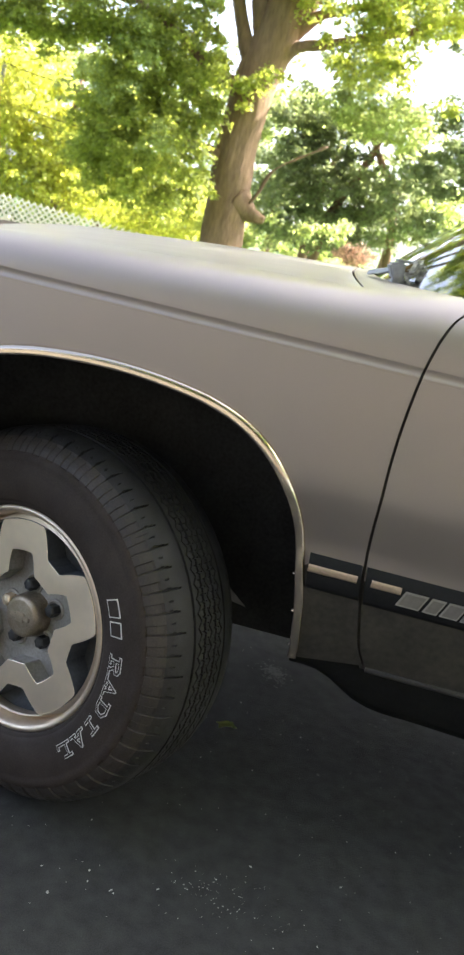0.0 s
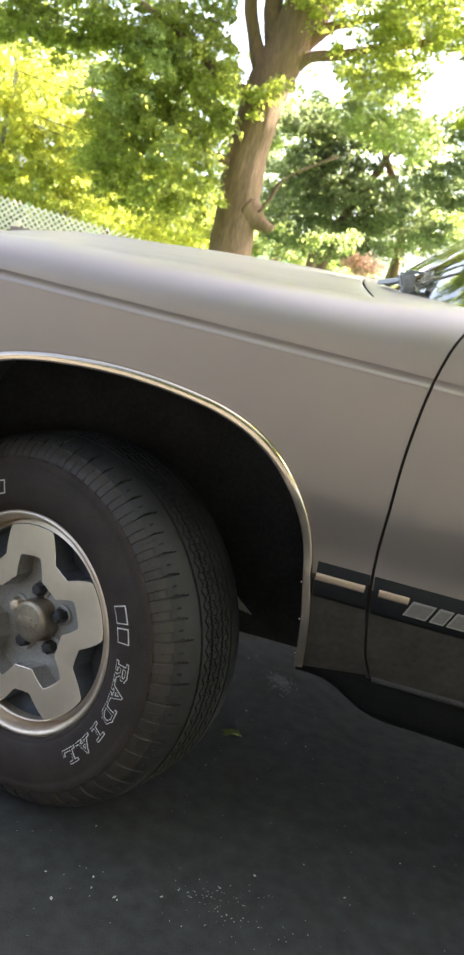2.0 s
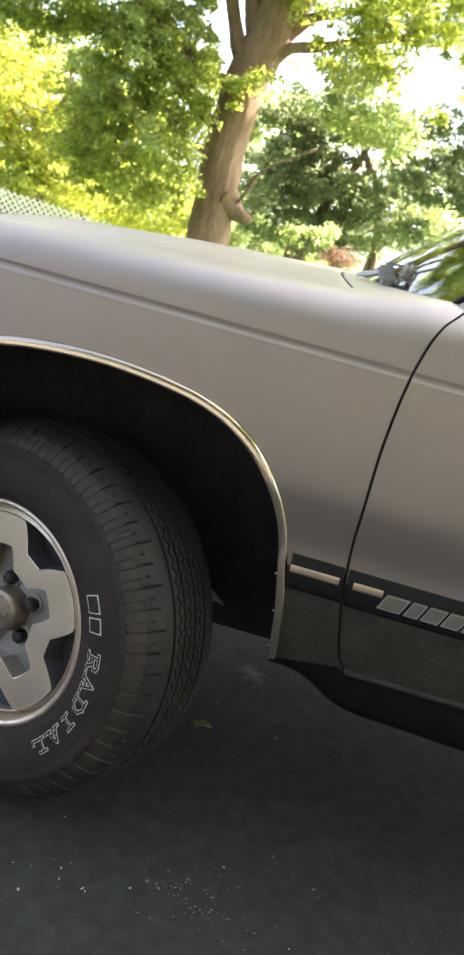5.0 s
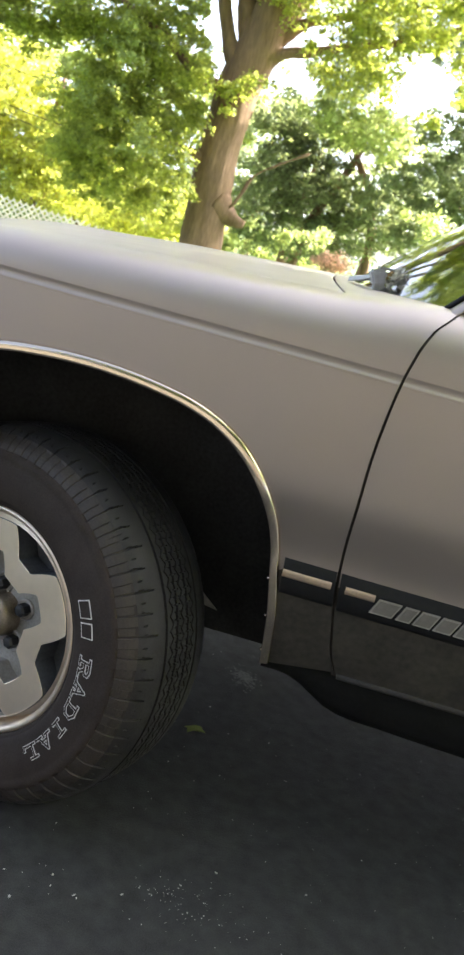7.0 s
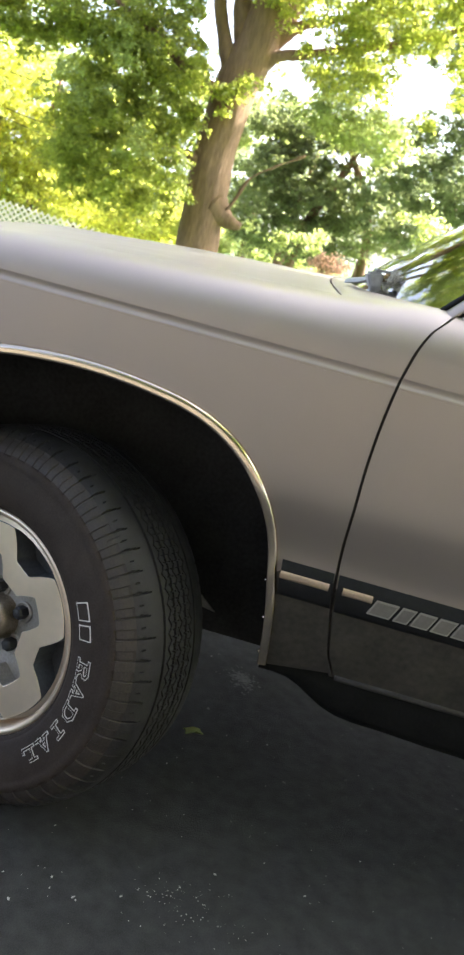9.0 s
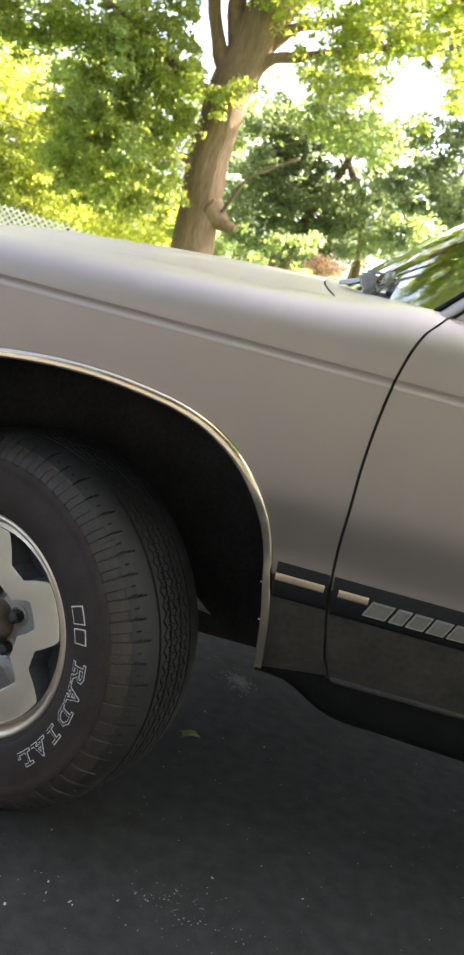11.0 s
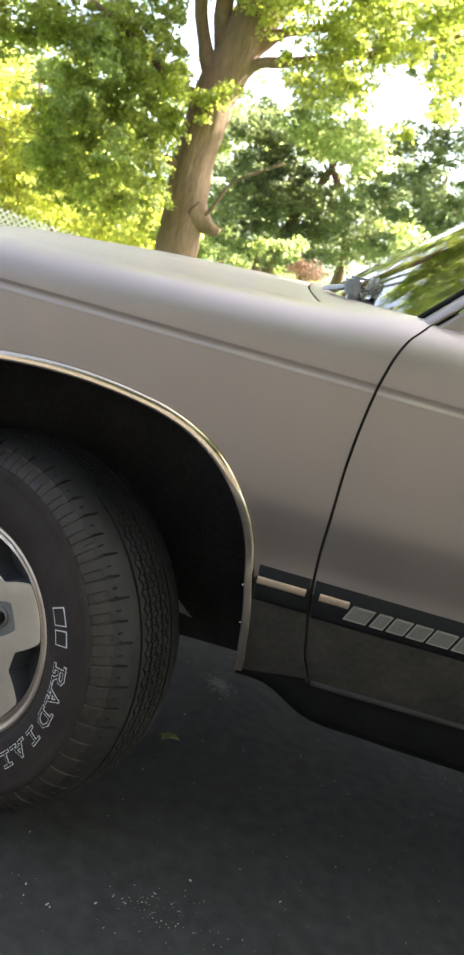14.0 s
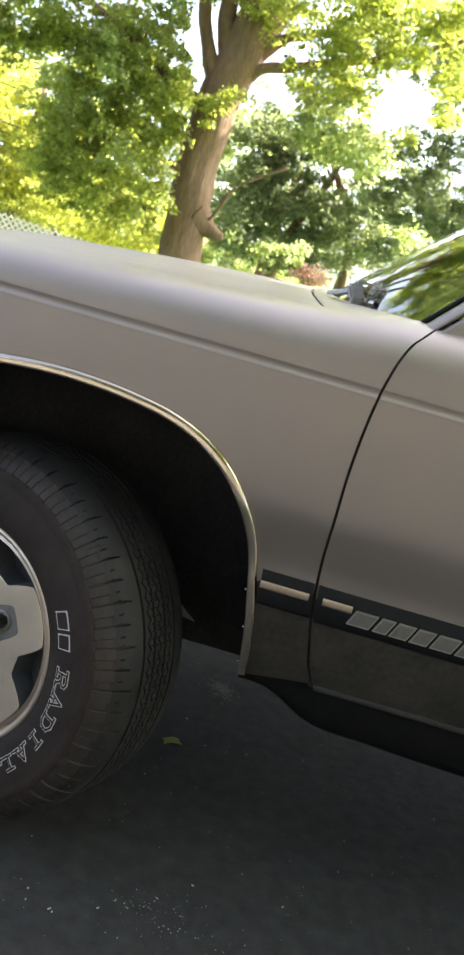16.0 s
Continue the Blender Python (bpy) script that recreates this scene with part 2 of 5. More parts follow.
def curve(xs, ys):
    """A smooth line through points: y at x."""
    xs, ys = np.array(xs, float), np.array(ys, float)
    d = np.gradient(ys, xs)

    def at(x):
        i = int(np.clip(np.searchsorted(xs, x) - 1, 0, len(xs) - 2))
        h = xs[i + 1] - xs[i]
        s = min(max((x - xs[i]) / h, -0.5), 1.5)
        return float((2 * s ** 3 - 3 * s ** 2 + 1) * ys[i] + (s ** 3 - 2 * s ** 2 + s) * h * d[i] + (3 * s ** 2 - 2 * s ** 3) * ys[i + 1] + (s ** 3 - s ** 2) * h * d[i + 1])
    return at


# ---- ground ----
def ground_height(x, y):
    s = min(max((y - 4.2) / 6.0, 0), 1)
    return -0.02 - 1.15 * s * s * (3 - 2 * s)


xs = [-2000, -400, -80, -30] + [-16 + 2 * i for i in range(17)] + [30, 80, 400, 2000]
ys = [-2000, -400, -80, -20, -8, -4] + [0.5 * i for i in range(0, 25)] + [14, 18, 24, 40, 90, 400, 2000]
v, f = sheet([[(x, y, ground_height(x, y)) for x in xs] for y in ys])
tagged(put("ground", mesh_of("ground", v, f, GRASS)), "mown green lawn falling away behind the driveway", "lawn", kind="structure")
bm = box(bmesh.new(), -9, 9, -11.2, 2.25, -0.12, 0.0, 0.02)
tagged(part("driveway", bm, ASPHALT, None, smooth=False), "worn dark grey asphalt driveway", "driveway", kind="structure")

# ---- the car ----
WIDTH = 1.66
suv = tagged(new("suv"), "pewter metallic two-door SUV with chrome wheel arch trims, parked on asphalt", "car")

# side section: how far in the panel lies at each height
side_low = curve([0.40, 0.445, 0.47, 0.50, 0.55, 0.60, 0.645, 0.656, 0.668, 0.68, 0.695, 0.715, 0.735, 0.750, 0.763, 0.780, 0.80, 0.84, 0.88, 0.93, 0.968],
                 [0.062, 0.050, 0.044, 0.038, 0.0308, 0.0265, 0.0258, 0.0247, 0.0226, 0.0200, 0.0165, 0.0118, 0.0074, 0.0050, 0.0043, 0.0043, 0.0049, 0.0068, 0.0090, 0.0124, 0.0155])
# front edge of the door, x at each height
door_edge = curve([0.40, 0.445, 0.473, 0.526, 0.586, 0.640, 0.692, 0.767, 0.839, 0.904, 0.969, 1.011, 1.042, 1.060, 1.0715, 1.0815, 1.091, 1.099, 1.11],
                  [0.655, 0.645, 0.631, 0.617, 0.604, 0.598, 0.594, 0.592, 0.591, 0.594, 0.601, 0.609, 0.618, 0.6265, 0.634, 0.6450, 0.6555, 0.6645, 0.678])
ARCH_X, FRONT = 0.100, -0.74


# radius of the wheel opening by the angle from its rear foot, in degrees
arch_radius = curve([-3, 7, 13.6, 18.4, 24.4, 28.7, 34.4, 41.5, 50.5, 59.5, 66.9, 73.7, 80.7, 87.6, 94.4, 101.2, 107.8, 120, 130, 140, 150, 160, 172, 183],
                    [0.4286, 0.4240, 0.4256, 0.4281, 0.4353, 0.4430, 0.4530, 0.4623, 0.4692, 0.4672, 0.4597, 0.4512, 0.4455, 0.4432, 0.4438, 0.4474, 0.4543, 0.468, 0.470, 0.4615, 0.447, 0.432, 0.425, 0.4286])


def arch(s, grow=0.0):
    """The wheel opening's edge; s runs from its rear foot (0) over the top to its front foot (1)."""
    deg = -2.6 + 185.2 * s
    r = arch_radius(deg) - 0.0096 + grow
    return ARCH_X + r * math.cos(radians(deg)), 0.44 + r * math.sin(radians(deg))


def outer(s, z_top=0.968):
    """The fender's outer border, matched to arch(s)."""
    if s < 0.30:
        z = 0.442 + (z_top - 0.442) * (s / 0.30)
        return door_edge(z) - 0.0025, z
    if s < 0.72:
        k = (s - 0.30) / 0.42
        return door_edge(z_top) - 0.0025 + (FRONT - door_edge(z_top) + 0.0025) * k, z_top
    k = (s - 0.72) / 0.28
    return FRONT, z_top + (0.442 - z_top) * k


def side_point(x, z, side=1):
    y = side_low(z)
    if x < -0.35:
        y += 0.10 * ((-0.35 - x) / 0.39) ** 2
    return (x, y if side == 1 else WIDTH - y, z)


def fender_low(side):
    rows = []
    for i in range(29):
        t = i / 28
        row = []
        for j in range(141):
            s = j / 140
            ax, az = arch(s, -0.004)
            ox, oz = outer(s)
            row.append(side_point(ax + (ox - ax) * t, az + (oz - az) * t, side))
        rows.append(row)
    return rows


# section above the groove: the shoulder rises by this much along the car
shoulder_rise = curve([-0.74, -0.32, 0.0, 0.25, 0.47, 0.65, 0.8], [0.010, 0.038, 0.068, 0.085, 0.100, 0.122, 0.128])
GROOVE = ((0.968, 0.0155), (0.9700, 0.0154), (0.9718, 0.0156), (0.9736, 0.0166), (0.9753, 0.0180), (0.9772, 0.0192), (0.9800, 0.0196), (0.9832, 0.0193), (0.9860, 0.0189), (0.9875, 0.0186))


def shoulder(x, a):
    """Inset and height on the rounded shoulder; a from the groove (0) to the hood's edge (1)."""
    r = shoulder_rise(x) - 0.0035
    ang = a * math.pi / 2
    return 0.0186 + 0.0194 * a + 0.096 * (1 - math.cos(ang)) ** 1.35, 0.9875 + r * math.sin(ang) ** 0.92


def shoulder_rows(x_of, side, last=1.0):
    """Rows from the groove over the rounded shoulder to the hood's edge."""
    rows = []
    sect = [(z, y, 0) for z, y in GROOVE] + [(None, None, last * k) for k in (0.004, 0.012)] + [(None, None, last * k / 24) for k in range(1, 25)]
    for z, y, a in sect:
        row = []
        for u in [i / 90 for i in range(91)]:
            if z is not None:
                p = (x_of(u, z), y, z)
            else:
                x = x_of(u, 0.9875 + 0.1185 * math.sin(a * math.pi / 2) ** 0.92)
                yy, zz = shoulder(x, a)
                p = (x, yy, zz)
            if p[0] < -0.35:
                k = ((-0.35 - p[0]) / 0.39) ** 2
                p = (p[0], p[1] + 0.10 * k, p[2] - 0.05 * k)
            row.append(p if side == 1 else (p[0], WIDTH - p[1], p[2]))
        rows.append(row)
    return rows


def fender_x(u, z):
    return FRONT + (door_edge(z) - 0.0025 - FRONT) * u


doors = {}


def hood_height(x, y):
    """Height of the hood and cowl, by the way along and in from the side."""
    crest = curve([-0.74, -0.32, -0.18, -0.05, 0.144, 0.284, 0.43, 0.65], [0.93, 1.010, 1.030, 1.045, 1.066, 1.078, 1.087, 1.105])
    z_edge = 0.984 + shoulder_rise(x)
    if x < -0.35:
        z_edge -= 0.05 * ((-0.35 - x) / 0.39) ** 2
    d = min(y, WIDTH - y) - 0.134 - (0.10 * ((-0.35 - x) / 0.39) ** 2 if x < -0.35 else 0)
    k = min(max(d / 0.696, 0), 1)
    return z_edge + (crest(x) - z_edge) * (1 - (1 - k) ** 2.2)


def two_tone(ob):
    """Charcoal paint below the side moulding."""
    ob.data.materials.append(LOWER_PAINT)
    for q in ob.data.polygons:
        q.material_index = 1 if q.center.z < 0.612 else 0
    return ob


for side in (1, -1):
    two_tone(panel("fender_side", fender_low(side), PAINT, suv, thick=0.0015, flip=side == -1))
    panel("fender_shoulder", shoulder_rows(fender_x, side), PAINT, suv, thick=0.0015, flip=side == -1)

def hood_back(y):
    """x of the hood's rear edge across the car."""
    return 0.450 + 0.026 * ((y - WIDTH / 2) / 0.70) ** 2


hood_rows = []
for i in range(61):
    x = FRONT + (0.45 - FRONT) * i / 60
    inset = 0.138 + (0.10 * ((-0.35 - x) / 0.39) ** 2 if x < -0.35 else 0)
    row = []
    for j in range(41):
        y = inset + (WIDTH - 2 * inset) * j / 40
        drop = 0.002 if i in (0, 60) else 0.0
        xx = FRONT + (hood_back(y) - FRONT) * i / 60
        row.append((xx, y, hood_height(xx, y) - drop))
    hood_rows.append(row)
panel("hood", hood_rows, PAINT, suv, thick=0.012, flip=True)


def glass_base(y):
    """x of the windshield's lower edge across the car."""
    k = (y - WIDTH / 2) / 0.74
    return 0.500 + 0.165 * k * k


cowl_rows = []
for i in range(13):
    row = []
    for j in range(41):
        y = 0.138 + (WIDTH - 0.276) * j / 40
        x0, x1 = hood_back(y) + 0.005, max(glass_base(y) + 0.02, hood_back(y) + 0.02)
        x = x0 + (x1 - x0) * i / 12
        row.append((x, y, hood_height(x, y) - (0.002 if i == 0 else 0.001)))
    cowl_rows.append(row)
panel("cowl_panel", cowl_rows, PAINT, suv, thick=0.01, flip=True)

# windshield and pillars
ROOF_Z, GLASS_TOP_X = 1.57, 1.10


def ws_point(u, w):
    """Windshield: u across from the left pillar to the right, w from base to top."""
    y0, y1 = 0.105 + 0.15 * w, WIDTH - 0.105 - 0.15 * w
    y = y0 + (y1 - y0) * u
    x0 = glass_base(0.105 + (WIDTH - 0.21) * u)
    z0 = hood_height(min(x0, 0.65), 0.105 + (WIDTH - 0.21) * u) - 0.004
    x1 = GLASS_TOP_X - 0.06 * (1 - (2 * u - 1) ** 2)
    return (x0 + (x1 - x0) * w, y, z0 + (ROOF_Z - 0.03 - z0) * w + 0.02 * math.sin(math.pi * w))


panel("windshield", [[ws_point(u / 30, w / 16) for u in range(31)] for w in range(17)], GLASS_DARK, suv, "glossy windshield reflecting trees", thick=0.005, flip=True)

for side in (1, -1):
    def mir(p):
        return p if side == 1 else (p[0], WIDTH - p[1], p[2])
    # pillar from the fender's rear corner to the roof, between the door's edge line and the glass
    def pillar(k, across):
        low = Vector((0.6637 + 0.506 * k, 0.083 + 0.132 * k, 1.099 + 0.471 * k + 0.012 * math.sin(math.pi * k)))
        high = Vector((0.6482 + 0.492 * k, 0.113 + 0.132 * k, 1.1005 + 0.475 * k + 0.012 * math.sin(math.pi * k)))
        out = Vector((-0.25, -0.75, 0.6)) * 0.006 * (1 - (2 * across - 1) ** 2)
        return low.lerp(high, across) + out
    rows = []
    for w in range(-1, 19):
        k = w / 18
        inner, front = pillar(k, 0) + Vector((0.004, 0.014, -0.004)), pillar(k, 1) + Vector((0.003, 0.012, -0.006))
        rows.append([mir(tuple(q)) for q in [inner] + [pillar(k, c / 8) for c in range(9)] + [front]])
    panel("windshield_pillar", rows, PAINT, suv, thick=0.0, flip=side == -1)
    seal = [mir(tuple(pillar(k, 1) + Vector((-0.004, 0.005, 0.002)))) for k in [i / 14 for i in range(15)]]
    v, f = tube(seal, [0.0045] * 15, 8)
    put("windshield_seal", mesh_of("windshield_seal", v, f, BLACK_TRIM), suv)

    # door
    def door_x(u, z):
        return door_edge(z) + 0.0025 + (1.72 - door_edge(z)) * u
    rows = []
    for i in range(45):
        z = 0.441 + (0.968 - 0.441) * i / 44
        rows.append([mir((door_x(u / 60, z), side_low(z), z)) for u in range(61)])
    door = doors[side] = panel("door", rows, PAINT, suv, "two-tone front door, pewter over charcoal, with black moulding" if side == 1 else "", thick=0.0015, flip=side == 1)
    two_tone(door)
    panel("door_shoulder", shoulder_rows(door_x, side, 0.78), PAINT, door, thick=0.0015, flip=side == -1)
    v, f = tube([mir((x, 0.0535, 0.4355)) for x in (0.652, 0.9, 1.2, 1.5, 1.70)], [0.0068] * 5, 12)
    put("door_hem", mesh_of("door_hem", v, f, HEM), door)
    # strip added a little way inside the gap before the door, coloured as its shade
    strip = []
    for z in [0.43 + 0.535 * i / 24 for i in range(25)]:
        strip.append(Vector((door_edge(z), side_low(z), z)))
    for row in shoulder_rows(door_x, 1, 0.78)[3:]:
        strip.append(Vector(row[0]) - Vector((0.0025, 0, 0)))
    panel("gap_shade_strip", [[mir(tuple(q + Vector((d, 0.0065, 0)))) for d in (-0.007, 0.0, 0.007)] for q in strip], GAP_SHADE, suv, flip=side == -1)
    # window frame beside the pillar and the side glass
    rows = []
    for w in range(-1, 15):
        k = w / 14
        e = pillar(k, 0) + Vector((0.0055, -0.001, -0.0045))
        g = 1.0 + 1.6 * max(0.0, 1 - max(k, 0) / 0.22)
        rows.append([mir(tuple(e + Vector(d))) for d in ((0.0, 0.012, -0.001), (0.0, 0.001, 0.0), (0.004, -0.002, -0.003), (0.02, -0.002, -0.018), (0.036 * g, 0.0, -0.034 * g), (0.036 * g + 0.004, 0.008, -0.034 * g - 0.002))])
    panel("window_frame", rows, PAINT, door, flip=side == -1)
    rows = [[mir((0.735 + 0.46 * k + (1.70 - 0.735 - 0.46 * k) * u / 10, 0.075 + 0.15 * k, 1.085 + (ROOF_Z - 0.07 - 1.085) * k)) for u in range(11)] for k in [i / 8 for i in range(9)]]
    panel("side_window", rows, GLASS_DARK, door, thick=0.004, flip=side == 1)

    # rear quarter: plain bodywork behind the door
    rows = []
    for i in range(30):
        z = 0.446 + (1.075 - 0.446) * i / 29
        y = side_low(min(z, 0.968)) + (0.012 if z > 0.99 else 0) + 0.03 * max(0, (z - 1.0) / 0.1) ** 2
        row = []
        for u in range(41):
            x = 1.728 + (3.52 - 1.728) * u / 40
            zz = z
            if 2.10 < x < 3.02:
                lim = 0.46 + 0.42 * math.sqrt(max(0, 1 - ((x - 2.56) / 0.46) ** 2))
                zz = lim + (1.075 - lim) * i / 29
                y = side_low(min(zz, 0.968)) + (0.012 if zz > 0.99 else 0)
            row.append(mir((x, y + 0.1 * max(0, (x - 3.3) / 0.22) ** 2, zz)))
        rows.append(row)
    two_tone(panel("quarter_panel", rows, PAINT, suv, thick=0.0015, flip=side == 1))
    rows = [[mir((1.74 + 0.05 * k + (3.48 - 0.2 * k - 1.74) * u / 10, 0.075 + 0.15 * k, 1.075 + (ROOF_Z - 0.05 - 1.075) * k)) for u in range(11)] for k in [i / 8 for i in range(9)]]
    panel("quarter_window", rows, GLASS_DARK, suv, thick=0.004, flip=side == 1)
    # rocker panel
    sill_rise = curve([0.50, 0.575, 0.657, 0.78, 0.97, 2.2], [0.060, 0.056, 0.014, 0.003, -0.005, -0.005])
    rows = []
    for y, z in ((0.066, 0.448), (0.064, 0.436), (0.060, 0.418), (0.060, 0.397), (0.066, 0.362), (0.078, 0.342), (0.10, 0.334), (0.14, 0.334)):
        rows.append([mir((x, y, z + sill_rise(x) * max(0, (0.44 - z) / 0.098))) for x in [0.516 + (2.12 - 0.516) * u / 60 for u in range(61)]])
    panel("rocker", rows, UNDERCOAT, suv, "dark sill under the doors", thick=0.002, flip=side == -1)

# roof, tailgate, nose and floor close the shell
rows = []
for i in range(21):
    x = GLASS_TOP_X - 0.04 + (3.32 - GLASS_TOP_X) * i / 20
    rows.append([(x - 0.05 * (1 - (j / 10 - 1) ** 2) * (i == 0), 0.215 + (WIDTH - 0.43) * j / 20, ROOF_Z - 0.012 + 0.035 * (1 - (j / 10 - 1) ** 4) * min(1, 0.3 + i / 6)) for j in range(21)])
panel("roof", rows, PAINT, suv, thick=0.02, flip=True)
rows = [[(x, 0.06 + dy + (WIDTH - 0.12 - 2 * dy) * j / 12, z) for j in range(13)] for x, z, dy in ((3.54, 0.45, 0.05), (3.56, 0.70, 0.03), (3.54, 1.06, 0.04), (3.30, ROOF_Z - 0.01, 0.16))]
panel("tailgate", rows, PAINT, suv, thick=0.02)
rows = [[(x, 0.10 + (WIDTH - 0.20) * j / 12, z) for j in range(13)] for x, z in ((-0.72, 0.44), (-0.76, 0.60), (-0.77, 0.80), (-0.745, 0.93))]
panel("nose", rows, BLACK_TRIM, suv, thick=0.02, flip=True)
bm = bmesh.new()
box(bm, 0.78, 3.5, 0.10, WIDTH - 0.10, 0.43, 0.50, 0.02)
box(bm, 0.53, 0.80, 0.10, WIDTH - 0.10, 0.44, 0.48, 0.01)
box(bm, -0.7, 0.56, 0.46, WIDTH - 0.46, 0.44, 0.95, 0.03)
part("underbody", bm, DARK_UNDER, suv, smooth=False)
bm = bmesh.new()
box(bm, 0.57, 0.70, 0.058, WIDTH - 0.058, 0.47, 0.98)
box(bm, 0.60, 0.74, 0.075, WIDTH - 0.075, 0.985, 1.055)
part("firewall", bm, DARK_UNDER, suv, smooth=False)

# wheel housings: dark curved liners inside the openings
for side in (1, -1):
    def mir(p):
        return p if side == 1 else (p[0], WIDTH - p[1], p[2])
    rows = []
    for depth, drop in ((0.006, 0.0), (0.04, 0.01), (0.14, 0.05), (0.25, 0.09), (0.44, 0.15)):
        row = []
        for j in range(-6, 67):
            ax, az = arch(min(max(j / 60, 0), 1), 0.010 if depth > 0.02 else 0.0)
            if j < 0 or j > 60:
                az -= drop * (-j if j < 0 else j - 60) / 6
            row.append(mir((ax, depth + (side_low(az) if depth < 0.1 else 0), az)))
        rows.append(row)
    panel("wheel_housing", rows, HOUSING, suv, thick=0.003, flip=side == 1)
    rim_line = [arch(j / 60, 0.010) for j in range(61)]
    v = [mir((x, 0.44, z)) for x, z in rim_line] + [mir((rim_line[-1][0], 0.44, 0.275)), mir((rim_line[0][0], 0.44, 0.275))]
    me = mesh_of("housing_back", v + [mir((ARCH_X, 0.44, 0.5))], [(j, (j + 1) % 63, 63) for j in range(63)], DARK_UNDER)
    put("housing_back", me, suv)

# chrome trim round the wheel opening
for side in (1, -1):
    def mir(p):
        return p if side == 1 else (p[0], WIDTH - p[1], p[2])
    rows = []
    # from the inner return over a nearly flat face to the rounded outer bead
    for k, dy in ((0.0178, 0.014), (0.0179, -0.003), (0.0178, -0.0080), (0.0172, -0.0098), (0.0160, -0.0106), (0.0140, -0.0107), (0.0110, -0.0104), (0.0080, -0.0099), (0.0055, -0.0092), (0.0035, -0.0082), (0.0018, -0.0064), (0.0006, -0.0036), (0.0, -0.0005)):
        row = []
        for j in range(181):
            ax, az = arch(j / 180, 0.0096 - k)
            row.append(mir((ax, side_low(az) + dy + (0.10 * ((-0.35 - ax) / 0.39) ** 2 if ax < -0.35 else 0), az)))
        rows.append(row)
    panel("wheel_arch_trim", rows, CHROME, suv, "worn chrome wheel arch trim", thick=0.0, flip=side == -1)
    # small screws along the trim's inner return
    screw = lathe([(0.0003, -0.0016), (0.0014, -0.0013), (0.0020, -0.0004), (0.0022, 0.004)], 10, CHROME, "trim_screw")
    for at in (0.020, 0.075, 0.130):
        ax, az = arch(at, -0.0098)
        put("trim_screw", screw, suv, m=pose(*mir((ax, side_low(az) - 0.006, az)), 0, 0, 0 if side == 1 else 180))

# black mouldings with bright inserts
def moulding(x_of, x1, parent, z0, z1, name="side_moulding"):
    rows = []
    for z, dy in ((z0, 0.0), (z0 + 0.003, -0.008), (z0 + 0.012, -0.012), ((z0 + z1) / 2, -0.014), (z1 - 0.020, -0.0125), (z1 - 0.012, -0.0085), (z1 - 0.005, -0.0035), (z1, 0.0)):
        rows.append([(x_of(z) + (x1(z) - x_of(z)) * u / 12, side_low(z) + dy, z) for u in range(13)])
    return panel(name, rows, BLACK_TRIM, parent, thick=0.0, flip=True)


MOULD_Z0, MOULD_Z1 = 0.568, 0.637
fm = moulding(lambda z: 0.5015 + 0.10 * (0.64 - z), lambda z: door_edge(z) - 0.0035, suv, MOULD_Z0 + 0.001, MOULD_Z1)
dm = moulding(lambda z: door_edge(z) + 0.0045, lambda z: 1.70, doors[1], MOULD_Z0 - 0.003, MOULD_Z1)
for x0, x1, parent in ((0.5040, 0.5905, fm), (0.6150, 0.668, dm)):
    rows = []
    for z, dy in ((0.6045, -0.0125), (0.6050, -0.0156), (0.6075, -0.0164), (0.6145, -0.0164), (0.6170, -0.0158), (0.6178, -0.0125)):
        rows.append([(x0 + (x1 - x0) * u / 10, side_low(z) + dy, z) for u in range(11)])
    panel("bright_insert", rows, WORN_BRIGHT, parent, "thin tarnished metal insert", flip=True)

# raised badge on the door moulding: six slanted plain blocks
badge = new("badge")
badge.parent = doors[1]
badge["label"] = "silver badge of six slanted plain blocks"
for x0, wide in ((0.6640, 0.0405), (0.7105, 0.0250), (0.7400, 0.0315), (0.7760, 0.0315), (0.8120, 0.0395), (0.8570, 0.0400)):
    block_part = None
    for grow, deep, mat in ((0.0, 0.0030, SILVER), (0.0030, 0.0042, BADGE_FACE)):
        bm = box(bmesh.new(), grow, wide - grow, -deep, 0.0, grow, 0.0285 - grow, 0.0006)
        for vv in bm.verts:
            vv.co.x += 0.42 * vv.co.z
        if block_part is None:
            block_part = part("badge_block", bm, mat, badge, smooth=False, m=Matrix.Translation((x0, side_low(0.600) - 0.0125, 0.5850)))
        else:
            part("block_face", bm, mat, block_part, smooth=False)

# pale plate added beside the inner housing for bright ground seen beneath the car
bm = bmesh.new()
vs = [bm.verts.new(q) for q in ((0.350, 0.425, 0.372), (0.350, 0.425, 0.338), (0.404, 0.425, 0.329), (0.350, 0.429, 0.372), (0.350, 0.429, 0.338), (0.404, 0.429, 0.329))]
for q in ((0, 1, 2), (5, 4, 3), (0, 3, 4, 1), (1, 4, 5, 2), (2, 5, 3, 0)):
    bm.faces.new([vs[i] for i in q])
part("bright_sliver", bm, PALE_STONE, suv, "pale plate added for the bright ground seen under the car", smooth=False)

# ---- wheels ----
TYRE_R, TYRE_MID = 0.362, 0.1155
PITCHES = 58


